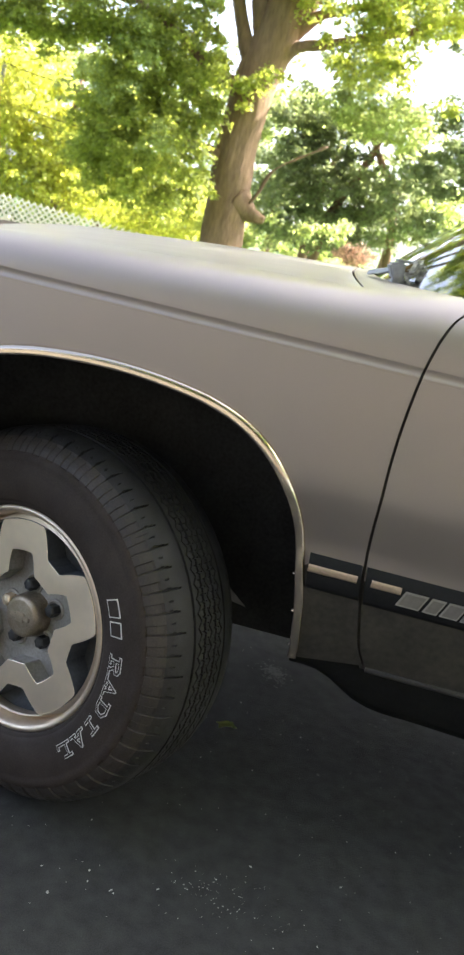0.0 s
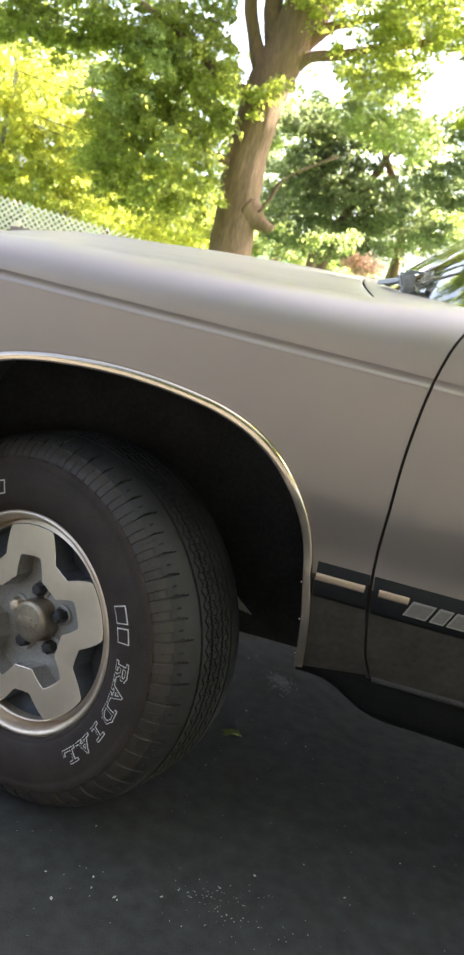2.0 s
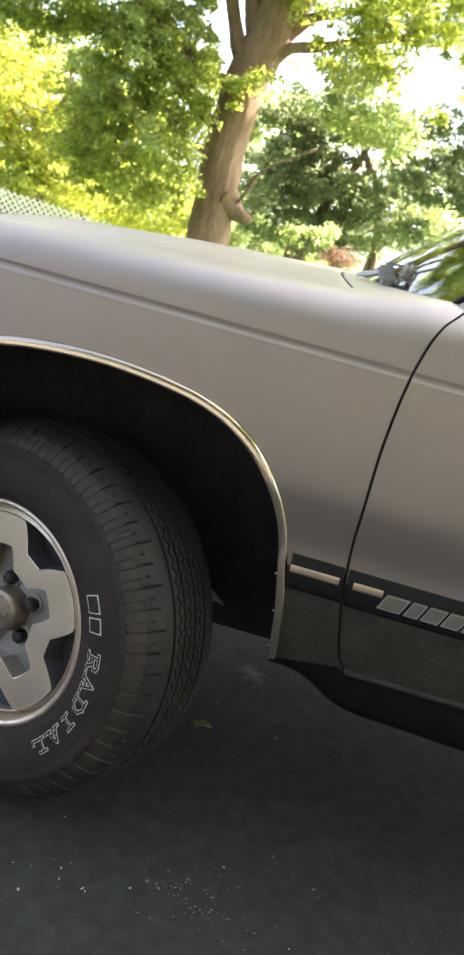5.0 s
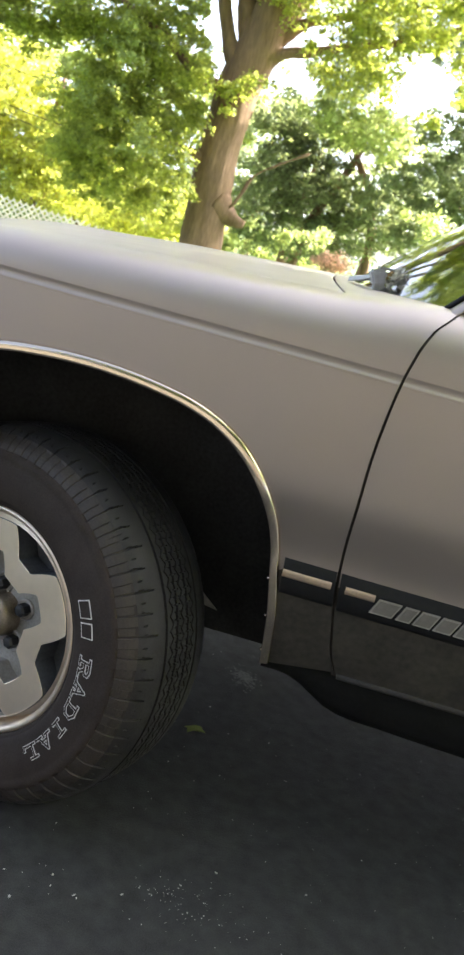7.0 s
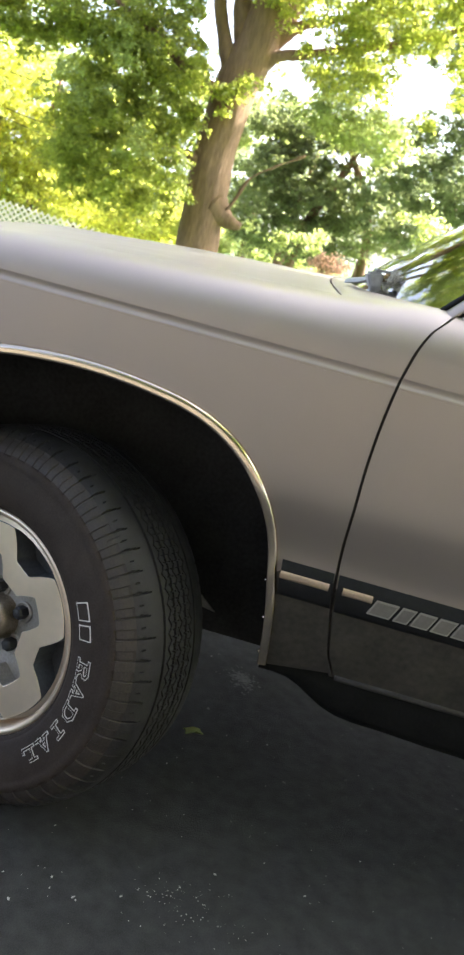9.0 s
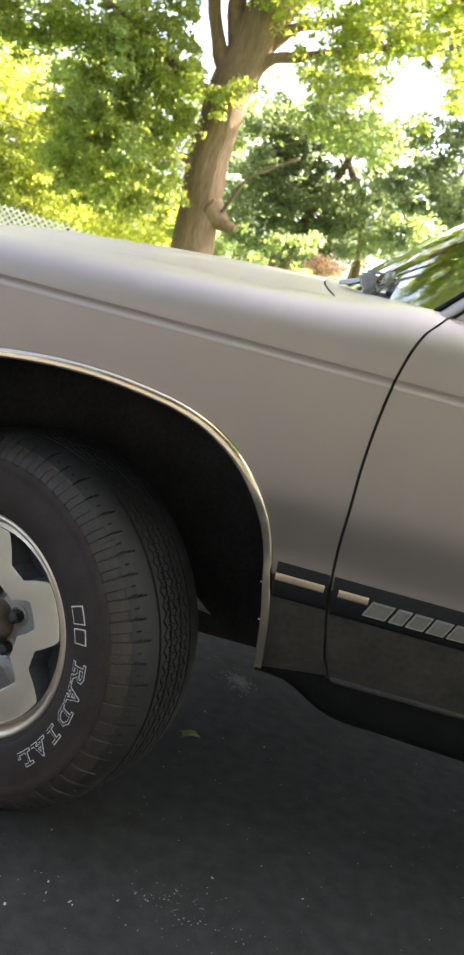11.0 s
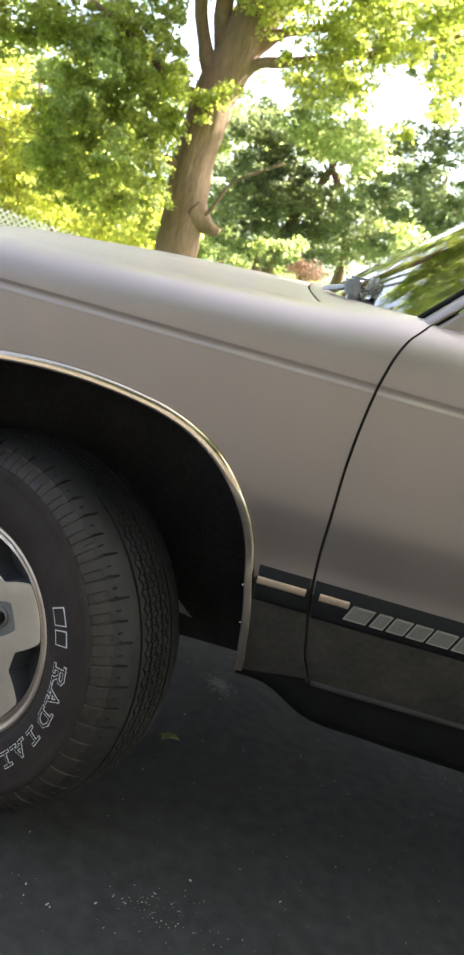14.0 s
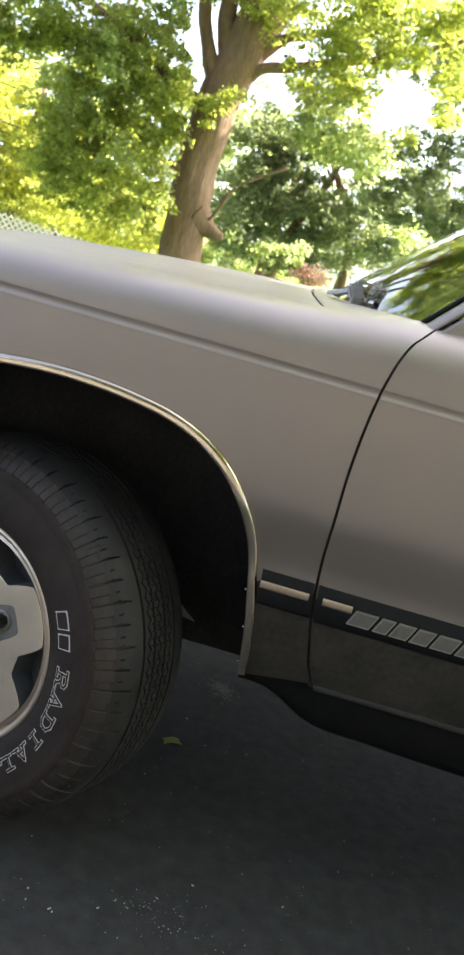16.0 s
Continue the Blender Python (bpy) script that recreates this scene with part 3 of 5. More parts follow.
def tyre_mesh(fine, flat_at=None):
    """A tyre about the y axis, outer side towards -y. flat_at(p) gives the ground's height under a point, to press the tread flat."""
    prof = [(0.198, 0.014), (0.206, 0.008), (0.2115, 0.003), (0.2150, -0.003), (0.2172, -0.0078), (0.2185, -0.0074), (0.2198, -0.0096), (0.2212, -0.0090), (0.2226, -0.0116), (0.228, -0.0145), (0.245, -0.0185), (0.262, -0.020), (0.278, -0.0195), (0.292, -0.0170), (0.299, -0.0155), (0.302, -0.0163), (0.310, -0.0135),
            (0.3150, -0.0113), (0.3158, -0.0109), (0.321, -0.0085), (0.326, -0.0060), (0.331, -0.0022), (0.335, 0.0020), (0.339, 0.0064), (0.3422, 0.0106), (0.3447, 0.0140)]
    buttress = 18  # from this row outward the shoulder blocks stand on the sidewall
    if fine:
        across = [0.23 * i / 30 for i in range(30)] + [0.23 + 0.54 * i / 130 for i in range(130)] + [0.77 + 0.23 * i / 16 for i in range(17)]
    else:
        across = [i / 10 for i in range(11)]
    steps = PITCHES * (24 if fine else 2)
    edge = 0.0175
    span = 2 * (TYRE_MID - edge)
    rows = []
    for k in range(steps):
        a = 2 * math.pi * k / steps
        ph = (k / steps) * PITCHES
        f1 = ph % 1
        row = list(prof)
        if fine:
            # shoulder blocks: every other one lower, parted by slots
            low = 0.0018 if 0.07 < f1 < 0.48 else 0.0
            slot = f1 < 0.075
            for q in range(buttress, len(prof)):
                rr, yy = prof[q]
                d = 0.0030 if slot else (low if q < len(prof) - 2 else 0.0)
                if 0.71 < f1 < 0.75 and q > buttress + 3:
                    d += 0.0010
                row[q] = (rr - 0.6 * d, yy + 0.8 * d)
        for w in across:
            c = 2 * w - 1
            r = TYRE_R - 0.006 * abs(c) ** 2.4 - 0.0088 * abs(c) ** 6
            y = edge + span * w
            if fine:
                zig = abs(((ph * 1.5) % 1) - 0.5) * 4 - 1
                cut = 0.0
                for at, half, amp, deep in ((0.255, 0.014, 0.002, 0.008), (0.335, 0.0075, 0.024, 0.006), (0.415, 0.013, 0.007, 0.008), (0.500, 0.0075, 0.022, 0.006), (0.585, 0.013, 0.007, 0.008), (0.665, 0.0075, 0.024, 0.006), (0.745, 0.013, 0.0, 0.008)):
                    if abs(w - at - amp * zig) < half:
                        cut = max(cut, deep)
                g1 = (ph + 0.22 * w) % 1
                reach = 0.140 if int(ph) % 2 else 0.085
                if (w < reach and g1 < 0.11 * (1 - 0.75 * w / reach)) or (w > 0.925 and g1 < 0.06):
                    cut = max(cut, 0.0055)
                if w < 0.035 and 0.50 < g1 < 0.54:
                    cut = max(cut, 0.003)
                if 0.30 < (ph * 3) % 1 < 0.40 and (0.36 < w < 0.40 or 0.43 < w < 0.475 or 0.53 < w < 0.57 or 0.60 < w < 0.64):
                    cut = max(cut, 0.004)
                r -= cut
            row.append((r, y))
        for r, y in reversed(prof):
            row.append((r, 2 * TYRE_MID - y))
        pts = []
        for r, y in row:
            x, z = r * math.cos(a), r * math.sin(a)
            pts.append((x, y, z))
        rows.append(pts)
    if flat_at is not None:
        rows = [[flat_at(p) for p in r] for r in rows]
    w = len(rows[0])
    verts = [p for r in rows for p in r]
    faces = [(i * w + j, i * w + j + 1, ((i + 1) % steps) * w + j + 1, ((i + 1) % steps) * w + j) for i in range(steps) for j in range(w - 1)]
    me = mesh_of("tyre", verts, faces, RUBBER)
    if fine:
        a, b = buttress - 1, w - buttress
        me.materials.append(MUD)
        me.materials.append(TREAD)
        kind = [1 if buttress <= j < len(prof) - 2 else 2 if len(prof) - 2 <= j < w - len(prof) + 1 else 0 for j in range(w - 1)]
        me.polygons.foreach_set("material_index", kind * steps)
        me.polygons.foreach_set("use_smooth", [not (a <= i % (w - 1) <= b) for i in range(len(faces))])
    return me


def ring_shape(points, y0, y1, bevel, mat, name, side_mats=()):
    """A flat plate from outer and inner border points (x, z pairs in step), with thickness and eased edges."""
    out, inn = points
    n = len(out)
    rows = []

    def lerp(a, b, k):
        return (a[0] + (b[0] - a[0]) * k, a[1] + (b[1] - a[1]) * k)
    for i in range(n):
        o, q = out[i], inn[i]
        L = max(1e-6, math.hypot(o[0] - q[0], o[1] - q[1]))
        k = min(0.3, bevel / L)
        a, b = lerp(o, q, k), lerp(o, q, 1 - k)
        rows.append([(o[0], y1, o[1]), (o[0], y0 + bevel * 0.7, o[1]), (a[0], y0, a[1]), (b[0], y0, b[1]), (q[0], y0 + bevel * 0.7, q[1]), (q[0], y1, q[1])])
    w = 6
    verts = [p for r in rows for p in r]
    faces = [(i * w + j, i * w + j + 1, ((i + 1) % n) * w + j + 1, ((i + 1) % n) * w + j) for i in range(n) for j in range(w - 1)]
    me = mesh_of(name, verts, faces, mat, smooth=False)
    if side_mats:
        for q in side_mats:
            me.materials.append(q)
        me.polygons.foreach_set("material_index", [(1, 0, 0, 0, 2)[i % 5] for i in range(len(faces))])
    return me


def step_between(a, points):
    """Piecewise-linear radius by angle away from a spoke's middle."""
    for (a0, r0), (a1, r1) in zip(points, points[1:]):
        if a <= a1:
            return r0 + (r1 - r0) * (a - a0) / (a1 - a0)
    return points[-1][1]


SPOKE_TURN = 102.1


def build_wheel(thing, fine, flat_at=None):
    put("tyre", tyre_mesh(fine, flat_at), thing, "black all-terrain tyre with outlined white lettering" if fine else "black tyre")
    rim = put("rim", lathe([(0.196, 0.06), (0.196, 0.030), (0.198, 0.010), (0.2025, 0.000), (0.2080, -0.004), (0.2130, -0.002), (0.2148, 0.004)][::-1] + [(0.188, 0.012), (0.186, 0.020), (0.186, 0.075)], 120, RIM_LIP, "rim"), thing, "polished alloy wheel with dark pockets")
    put("dish", lathe([(0.190, 0.024), (0.188, 0.034), (0.180, 0.046), (0.160, 0.058), (0.12, 0.066), (0.001, 0.070)], 90, POCKET, "dish"), rim)
    n = 720
    out, inn = [], []
    for i in range(n):
        deg = 360 * i / n
        off = (deg - SPOKE_TURN + 36) % 72 - 36
        a = abs(off)
        ro = step_between(a, [(0, 0.1865), (15.8, 0.1858), (17.2, 0.1825), (26.5, 0.140), (28.5, 0.1350), (36, 0.1335)])
        ri = step_between(a, [(0, 0.128), (10.5, 0.1285), (12, 0.125), (20.5, 0.092), (22.5, 0.0885), (36, 0.086)])
        t = math.radians(deg)
        out.append((ro * math.cos(t), ro * math.sin(t)))
        inn.append((ri * math.cos(t), ri * math.sin(t)))
    put("spoke_face", ring_shape((out, inn), 0.011, 0.066, 0.0011, POLISHED, "spoke_face", (POCKET, HUB_GREY)), rim, "brushed five-spoke face")
    out2, inn2 = [], []
    for i in range(n):
        t = math.radians(360 * i / n)
        off = abs((360 * i / n - SPOKE_TURN + 36) % 72 - 36)
        r = step_between(off, [(0, 0.133), (13, 0.131), (22, 0.095), (36, 0.090)])
        out2.append((r * math.cos(t), r * math.sin(t)))
        inn2.append((0.03 * math.cos(t), 0.03 * math.sin(t)))
    put("hub_recess", ring_shape((out2, inn2), 0.051, 0.09, 0.004, HUB_GREY, "hub_recess"), rim, "grey painted hub recess")
    cap = put("centre_cap", lathe([(0.0005, 0.0145), (0.030, 0.015), (0.037, 0.0165), (0.0400, 0.020), (0.0415, 0.028), (0.043, 0.040), (0.045, 0.060)], 64, BRONZE, "centre_cap"), rim, "tarnished bronze hub cap")
    bm = bmesh.new()
    box(bm, -0.024, 0.024, 0.0120, 0.018, -0.0045, 0.0045, 0.001)
    box(bm, -0.010, 0.010, 0.0117, 0.018, -0.0095, 0.0095, 0.001)
    bmesh.ops.rotate(bm, verts=bm.verts, cent=(0, 0, 0), matrix=Matrix.Rotation(radians(-4), 3, "Y"))
    part("emblem", bm, EMBLEM, cap, "plain raised emblem", smooth=False)
    for k in range(5):
        t = radians(SPOKE_TURN + 72 * k)
        r = 0.0585
        c = Vector((r * math.cos(t), 0, r * math.sin(t)))
        boss = lathe([(0.0215, 0.060), (0.0210, 0.049), (0.0195, 0.047), (0.0165, 0.047), (0.0155, 0.060)], 28, HUB_GREY, "lug_boss")
        b = put("lug_boss", boss, rim, m=Matrix.Translation(c))
        nut = lathe([(0.0005, 0.029), (0.009, 0.030), (0.0125, 0.033), (0.013, 0.060)], 6, NUT_BLACK if k != 1 else POLISHED, "lug_nut", smooth=False)
        put("lug_nut", nut, rim, m=Matrix.Translation(c))


def letter_shapes(wheel):
    """Raised outlined writing on the sidewall: two plain blocks, then a word."""
    def side_y(r):
        return curve([0.228, 0.245, 0.262, 0.278, 0.292, 0.299], [-0.0145, -0.0185, -0.020, -0.0195, -0.0170, -0.0155])(r)

    def wrap(x, h, r0, start, lift):
        # clockwise round the wheel, tops outwards
        r = r0 + h
        t = start - x / (r0 + 0.012)
        return (r * math.cos(t), side_y(r) - lift, r * math.sin(t))

    R0 = 0.2462

    # slab-serif capitals from straight strokes: x, height of each end, within a cell one wide and one high
    R_BOWL = ((0.16, 0.93, 0.66, 0.93), (0.66, 0.93, 0.82, 0.80), (0.82, 0.80, 0.82, 0.64), (0.82, 0.64, 0.66, 0.52), (0.66, 0.52, 0.26, 0.52))
    STROKES = {
        "R": ((0.26, 0.07, 0.26, 0.93), (0.08, 0.07, 0.46, 0.07), (0.08, 0.93, 0.26, 0.93), *R_BOWL, (0.56, 0.52, 0.84, 0.07), (0.74, 0.07, 0.98, 0.07)),
        "A": ((0.20, 0.07, 0.48, 0.93), (0.48, 0.93, 0.80, 0.07), (0.30, 0.36, 0.70, 0.36), (0.02, 0.07, 0.36, 0.07), (0.64, 0.07, 0.98, 0.07)),
        "D": ((0.26, 0.07, 0.26, 0.93), (0.08, 0.93, 0.58, 0.93), (0.58, 0.93, 0.84, 0.70), (0.84, 0.70, 0.84, 0.30), (0.84, 0.30, 0.58, 0.07), (0.58, 0.07, 0.08, 0.07)),
        "I": ((0.50, 0.07, 0.50, 0.93), (0.26, 0.07, 0.74, 0.07), (0.26, 0.93, 0.74, 0.93)),
        "L": ((0.30, 0.07, 0.30, 0.93), (0.10, 0.93, 0.54, 0.93), (0.10, 0.07, 0.88, 0.07), (0.88, 0.07, 0.88, 0.30)),
    }

    def word(body, high, cell, x_from, start):
        for lift, half, mat, nm in ((0.0008, 0.0031, WHITE_RUBBER, "letter_outline"), (0.0016, 0.0017, RUBBER, "letter_face")):
            for k, ch in enumerate(body):
                verts, faces = [], []
                for i, (x0, h0, x1, h1) in enumerate(STROKES[ch]):
                    a, b = Vector((x0 * cell, h0 * high)), Vector((x1 * cell, h1 * high))
                    d = (b - a).normalized()
                    n = Vector((-d.y, d.x)) * half
                    a, b = a - d * half, b + d * half
                    base = len(verts)
                    for u in range(5):
                        c = a.lerp(b, u / 4)
                        for q in (c - n, c + n):
                            verts.append(wrap(x_from + k * cell * 1.16 + q.x + 0.10 * q.y, q.y, R0, start, lift + 0.00003 * i))
                    faces += [(base + 2 * u, base + 2 * u + 1, base + 2 * u + 3, base + 2 * u + 2) for u in range(4)]
                put(nm, mesh_of(nm, verts, faces, mat, smooth=False), wheel, "white outlined raised letter" if mat is WHITE_RUBBER else "")

    def block(x0, x1, start, h0=0.0, h1=0.0235):
        for lift, e, mat, nm in ((0.0008, 0.0012, WHITE_RUBBER, "mark_outline"), (0.0016, -0.0009, RUBBER, "mark_face")):
            rows = []
            for hh in (h0 - e, (h0 + h1) / 2, h1 + e):
                rows.append([wrap(x0 - e + (x1 - x0 + 2 * e) * u / 8 + 0.003 * hh / 0.03, hh, R0, start, lift) for u in range(9)])
            v, f = sheet(rows)
            put(nm, mesh_of(nm, v, f, mat), wheel)

    return word, block


# the front wheel, steered and leaning a little
STEER, CAMBER = 25.2, -4.0
wheel_pose = Matrix.Translation((0.0015, 0.04, 0.3550)) @ pose(0, 0, 0, 0, 0, -STEER) @ pose(0, 0, 0, CAMBER)


def pressed(m):
    inv = m.inverted()

    def at(p):
        q = m @ Vector(p)
        if q.z < 0.001:
            q.z = 0.001
            return tuple(inv @ q)
        return p
    return at


wheel = new("front_wheel")
wheel.parent = suv
wheel.matrix_basis = wheel_pose
wheel["label"] = "five-spoke alloy wheel with black tyre, turned outward"
build_wheel(wheel, True, pressed(wheel_pose))
word, block = letter_shapes(wheel)
WORD_START = radians(32)
block(0.000, 0.0300, WORD_START)
block(0.0390, 0.0640, WORD_START)
word("RADIAL", 0.0262, 0.0362, 0.0960, WORD_START)
block(0.0, 0.030, radians(127.5))
block(0.040, 0.066, radians(127.5))

right = new("front_wheel")
right.parent = suv
right.matrix_basis = Matrix.Translation((0, WIDTH - 0.04, 0.352)) @ pose(0, 0, 0, 0, 0, 180 - STEER)
build_wheel(right, False, pressed(right.matrix_basis))
for y, turn in ((0.06, 0), (WIDTH - 0.06, 180)):
    rear = new("rear_wheel")
    rear.parent = suv
    rear.matrix_basis = Matrix.Translation((2.56, y, 0.352)) @ pose(0, 0, 0, 0, 0, turn)
    build_wheel(rear, False, pressed(rear.matrix_basis))

# ---- wiper and leaf litter on the cowl ----
def tilted(bm, deg, axis):
    bmesh.ops.rotate(bm, verts=bm.verts, cent=(0, 0, 0), matrix=Matrix.Rotation(radians(deg), 3, axis))
    return bm


wiper = new("wiper")
wiper.parent = suv
wiper.matrix_basis = pose(0.545, 0.46, 1.096, 0, -12, 6)
wiper["label"] = "black windshield wiper parked on the cowl"
bm = box(bmesh.new(), -0.020, 0.014, -0.022, 0.022, 0.006, 0.040, 0.005)
for vv in bm.verts:
    if vv.co.z < 0.02:
        vv.co.x *= 0.72
box(bm, -0.012, 0.012, -0.014, 0.014, -0.008, 0.010, 0.002)
part("pivot_cover", bm, GREY_TRIM, wiper, smooth=False)
bm = box(bmesh.new(), -0.010, 0.024, -0.018, 0.022, 0.0405, 0.0455, 0.002)
part("cover_lid", tilted(bm, 9, "Y"), GREY_TRIM, wiper, smooth=False)
rows = []
for x, y, z, wide in ((-0.004, 0.018, 0.026, 0.011), (-0.016, 0.06, 0.020, 0.011), (-0.026, 0.11, 0.016, 0.010), (-0.032, 0.17, 0.012, 0.009)):
    rows.append([(x - wide, y, z - 0.006), (x - wide * 0.8, y, z), (x, y, z + 0.003), (x + wide * 0.8, y, z), (x + wide, y, z - 0.006)])
panel("arm", rows, GREY_TRIM, wiper, thick=0.003, flip=True)

# dry leaves caught beside the wiper, at the foot of the glass
litter_rng = random.Random(3)
litter = tagged(new("leaf_litter"), "clump of brown dry leaves caught at the windshield base", "dry leaves")
for k in range(80):
    bm = bmesh.new()
    L, w = litter_rng.uniform(0.007, 0.016), litter_rng.uniform(0.003, 0.007)
    vs = [bm.verts.new(q) for q in ((-L, 0, 0), (-L * 0.2, w, 0.003), (L, 0, 0.001), (-L * 0.1, -w, 0.004), (0, 0, -0.001))]
    for q in ((0, 4, 1), (1, 4, 2), (2, 4, 3), (3, 4, 0)):
        bm.faces.new([vs[i] for i in q])
    h = litter_rng.random() ** 1.3
    at = (0.580 + litter_rng.uniform(-0.020, 0.016) * (1.2 - h), 0.46 + litter_rng.uniform(-0.03, 0.04), 1.103 + 0.042 * h)
    part("dry_leaf", bm, DEBRIS, litter, smooth=False, m=pose(*at, litter_rng.uniform(-80, 80), litter_rng.uniform(-80, 80), litter_rng.uniform(0, 360)))

# ---- trees ----
rng = np.random.default_rng(5)


class Crown:
    """Leaves gathered clump by clump into one mesh."""

    def __init__(self, density=1.0):
        self.density = density
        self.v, self.n, self.gaps = [], 0, []

    def gap(self, start, end, r):
        """No leaf grows within r of the line from start to end."""
        self.gaps.append((np.array(start, float), np.array(end, float), r))

    def clump(self, x, y, z, rx, ry, rz, count, size=0.074):
        count = int(count * self.density)
        # leaves lie in many small umbrella-shaped sprays, tier over tier
        sprays = max(3, count // 62)
        s = rng.normal(size=(sprays, 3))
        s = s / np.linalg.norm(s, axis=1)[:, None] * (rng.uniform(0.03, 1.15, sprays) ** 0.45)[:, None] * np.array([rx, ry, rz])
        width = rng.uniform(0.15, 0.36, sprays) * size / 0.085
        pick = rng.integers(0, sprays, count)
        turn, out = rng.uniform(0, 2 * np.pi, count), np.sqrt(rng.uniform(0, 1, count))
        way = np.stack([np.cos(turn), np.sin(turn), np.zeros(count)], 1)
        reach = (out * width[pick])[:, None]
        c = np.array([x, y, z]) + s[pick] + way * reach
        c[:, 2] += (-0.42 * out ** 2 + rng.normal(0, 0.24, count)) * width[pick]
        up = way * (0.75 * out)[:, None] + np.array([0, 0, 0.75]) + rng.normal(0, 0.55, (count, 3))
        up /= np.linalg.norm(up, axis=1)[:, None]
        a = way + rng.normal(0, 0.5, (count, 3))
        w = np.cross(up, a)
        w /= np.linalg.norm(w, axis=1)[:, None]
        u = np.cross(w, up)
        L = (size * rng.uniform(0.6, 1.25, count))[:, None]
        fold = up * L * 0.12
        # a lobed leaf: stem, two side lobes, tip
        for q in (c - u * L * 0.5, c - u * L * 0.12 + w * L * 0.52 + fold, c + u * L * 0.12 + w * L * 0.20, c + u * L * 0.55 - fold, c + u * L * 0.12 - w * L * 0.20, c - u * L * 0.12 - w * L * 0.52 + fold):
            self.v.append((self.n, q))
        self.n += 1

    def mesh(self, name, mat):
        blocks = [np.stack([q for _, q in self.v[i * 6:i * 6 + 6]], 1).reshape(-1, 3) for i in range(self.n)]
        co = np.concatenate(blocks)
        mid = co.reshape(-1, 6, 3).mean(1)
        keep = np.ones(len(mid), bool)
        for start, end, r in self.gaps:
            d = end - start
            k = np.clip((mid - start) @ d / (d @ d), 0, 1)
            keep &= np.linalg.norm(mid - start - k[:, None] * d, axis=1) > r
        co = co.reshape(-1, 6, 3)[keep].reshape(-1, 3)
        n = len(co) // 6
        me = bpy.data.meshes.new(name)
        me.vertices.add(len(co))
        me.vertices.foreach_set("co", co.astype(np.float32).ravel())
        me.loops.add(n * 6)
        me.loops.foreach_set("vertex_index", np.arange(n * 6, dtype=np.int32))
        me.polygons.add(n)
        me.polygons.foreach_set("loop_start", np.arange(n, dtype=np.int32) * 6)
        me.update(calc_edges=True)
        me.materials.append(mat)
        return me


def limb(bits, points, radii, sides=12):
    """Adds a limb with gentle kinks to a list of mesh pieces."""
    n = (len(points) - 1) * 6
    ks = [i / 6 for i in range(n + 1)]
    idx = list(range(len(points)))
    lines = [curve(idx, [q[d] for q in points]) for d in range(3)]
    fr = curve(idx, radii)
    points = [tuple(l(k) for l in lines) for k in ks]
    radii = [max(0.008, fr(k)) for k in ks]
    v, f = tube(points, radii, sides)
    k = sum(len(a) for a, _ in bits)
    bits.append((v, [tuple(i + k for i in q) for q in f]))


def joined(bits, name, mat):
    return mesh_of(name, [p for v, _ in bits for p in v], [q for _, f in bits for q in f], mat)


def roughen(me):
    """Furrows and lumps over a trunk."""
    for q in me.vertices:
        p = q.co
        furrow = noise.noise(Vector((p.x * 7, p.y * 7, p.z * 1.1))) * 0.022
        lump = noise.noise(Vector((p.x * 1.6, p.y * 1.6, p.z * 1.3 + 7))) * 0.05
        q.co = p + q.normal * (furrow + lump) * min(1, 0.4 + 0.2 * max(0, 5 - p.z))


# the big maple
maple = tagged(new("maple_tree"), "large maple with a thick leaning trunk and wide leafy crown", "tree")
Y0 = 17.0
wood = []
limb(wood, [(-2.20, Y0, -1.4), (-2.24, Y0, -0.4), (-2.26, Y0, 0.5), (-2.32, Y0, 1.4), (-2.36, Y0, 2.4), (-2.30, Y0, 3.3), (-2.18, Y0, 4.0), (-2.05, Y0, 4.45), (-1.95, Y0, 4.9), (-1.77, Y0, 5.5), (-1.55, Y0, 6.5), (-1.3, Y0 + 0.3, 7.8), (-1.1, Y0 + 0.4, 10), (-1.0, Y0, 13)],
     [0.62, 0.50, 0.43, 0.40, 0.39, 0.42, 0.42, 0.41, 0.42, 0.45, 0.40, 0.28, 0.16, 0.04], 48)
limb(wood, [(-2.17, Y0 - 0.1, 3.53), (-2.38, Y0 - 0.1, 3.92), (-2.62, Y0 - 0.1, 4.33), (-2.80, Y0 - 0.1, 4.75), (-2.93, Y0 - 0.1, 5.2), (-3.1, Y0 - 0.2, 6.5), (-3.6, Y0 - 0.5, 9)], [0.28, 0.19, 0.15, 0.13, 0.13, 0.11, 0.04])
limb(wood, [(-2.15, Y0, 3.7), (-2.26, Y0, 4.3), (-2.40, Y0, 4.8), (-2.54, Y0 + 0.1, 5.4), (-2.6, Y0 + 0.2, 7.5)], [0.30, 0.20, 0.20, 0.17, 0.06])
limb(wood, [(-1.98, Y0, 4.1), (-1.68, Y0 - 0.1, 4.33), (-1.45, Y0 - 0.2, 4.42), (-1.12, Y0 - 0.3, 4.48), (-0.57, Y0 - 0.4, 4.66), (0.6, Y0 - 0.7, 5.0), (2.0, Y0 - 1.1, 5.6)], [0.22, 0.12, 0.10, 0.09, 0.08, 0.06, 0.03])
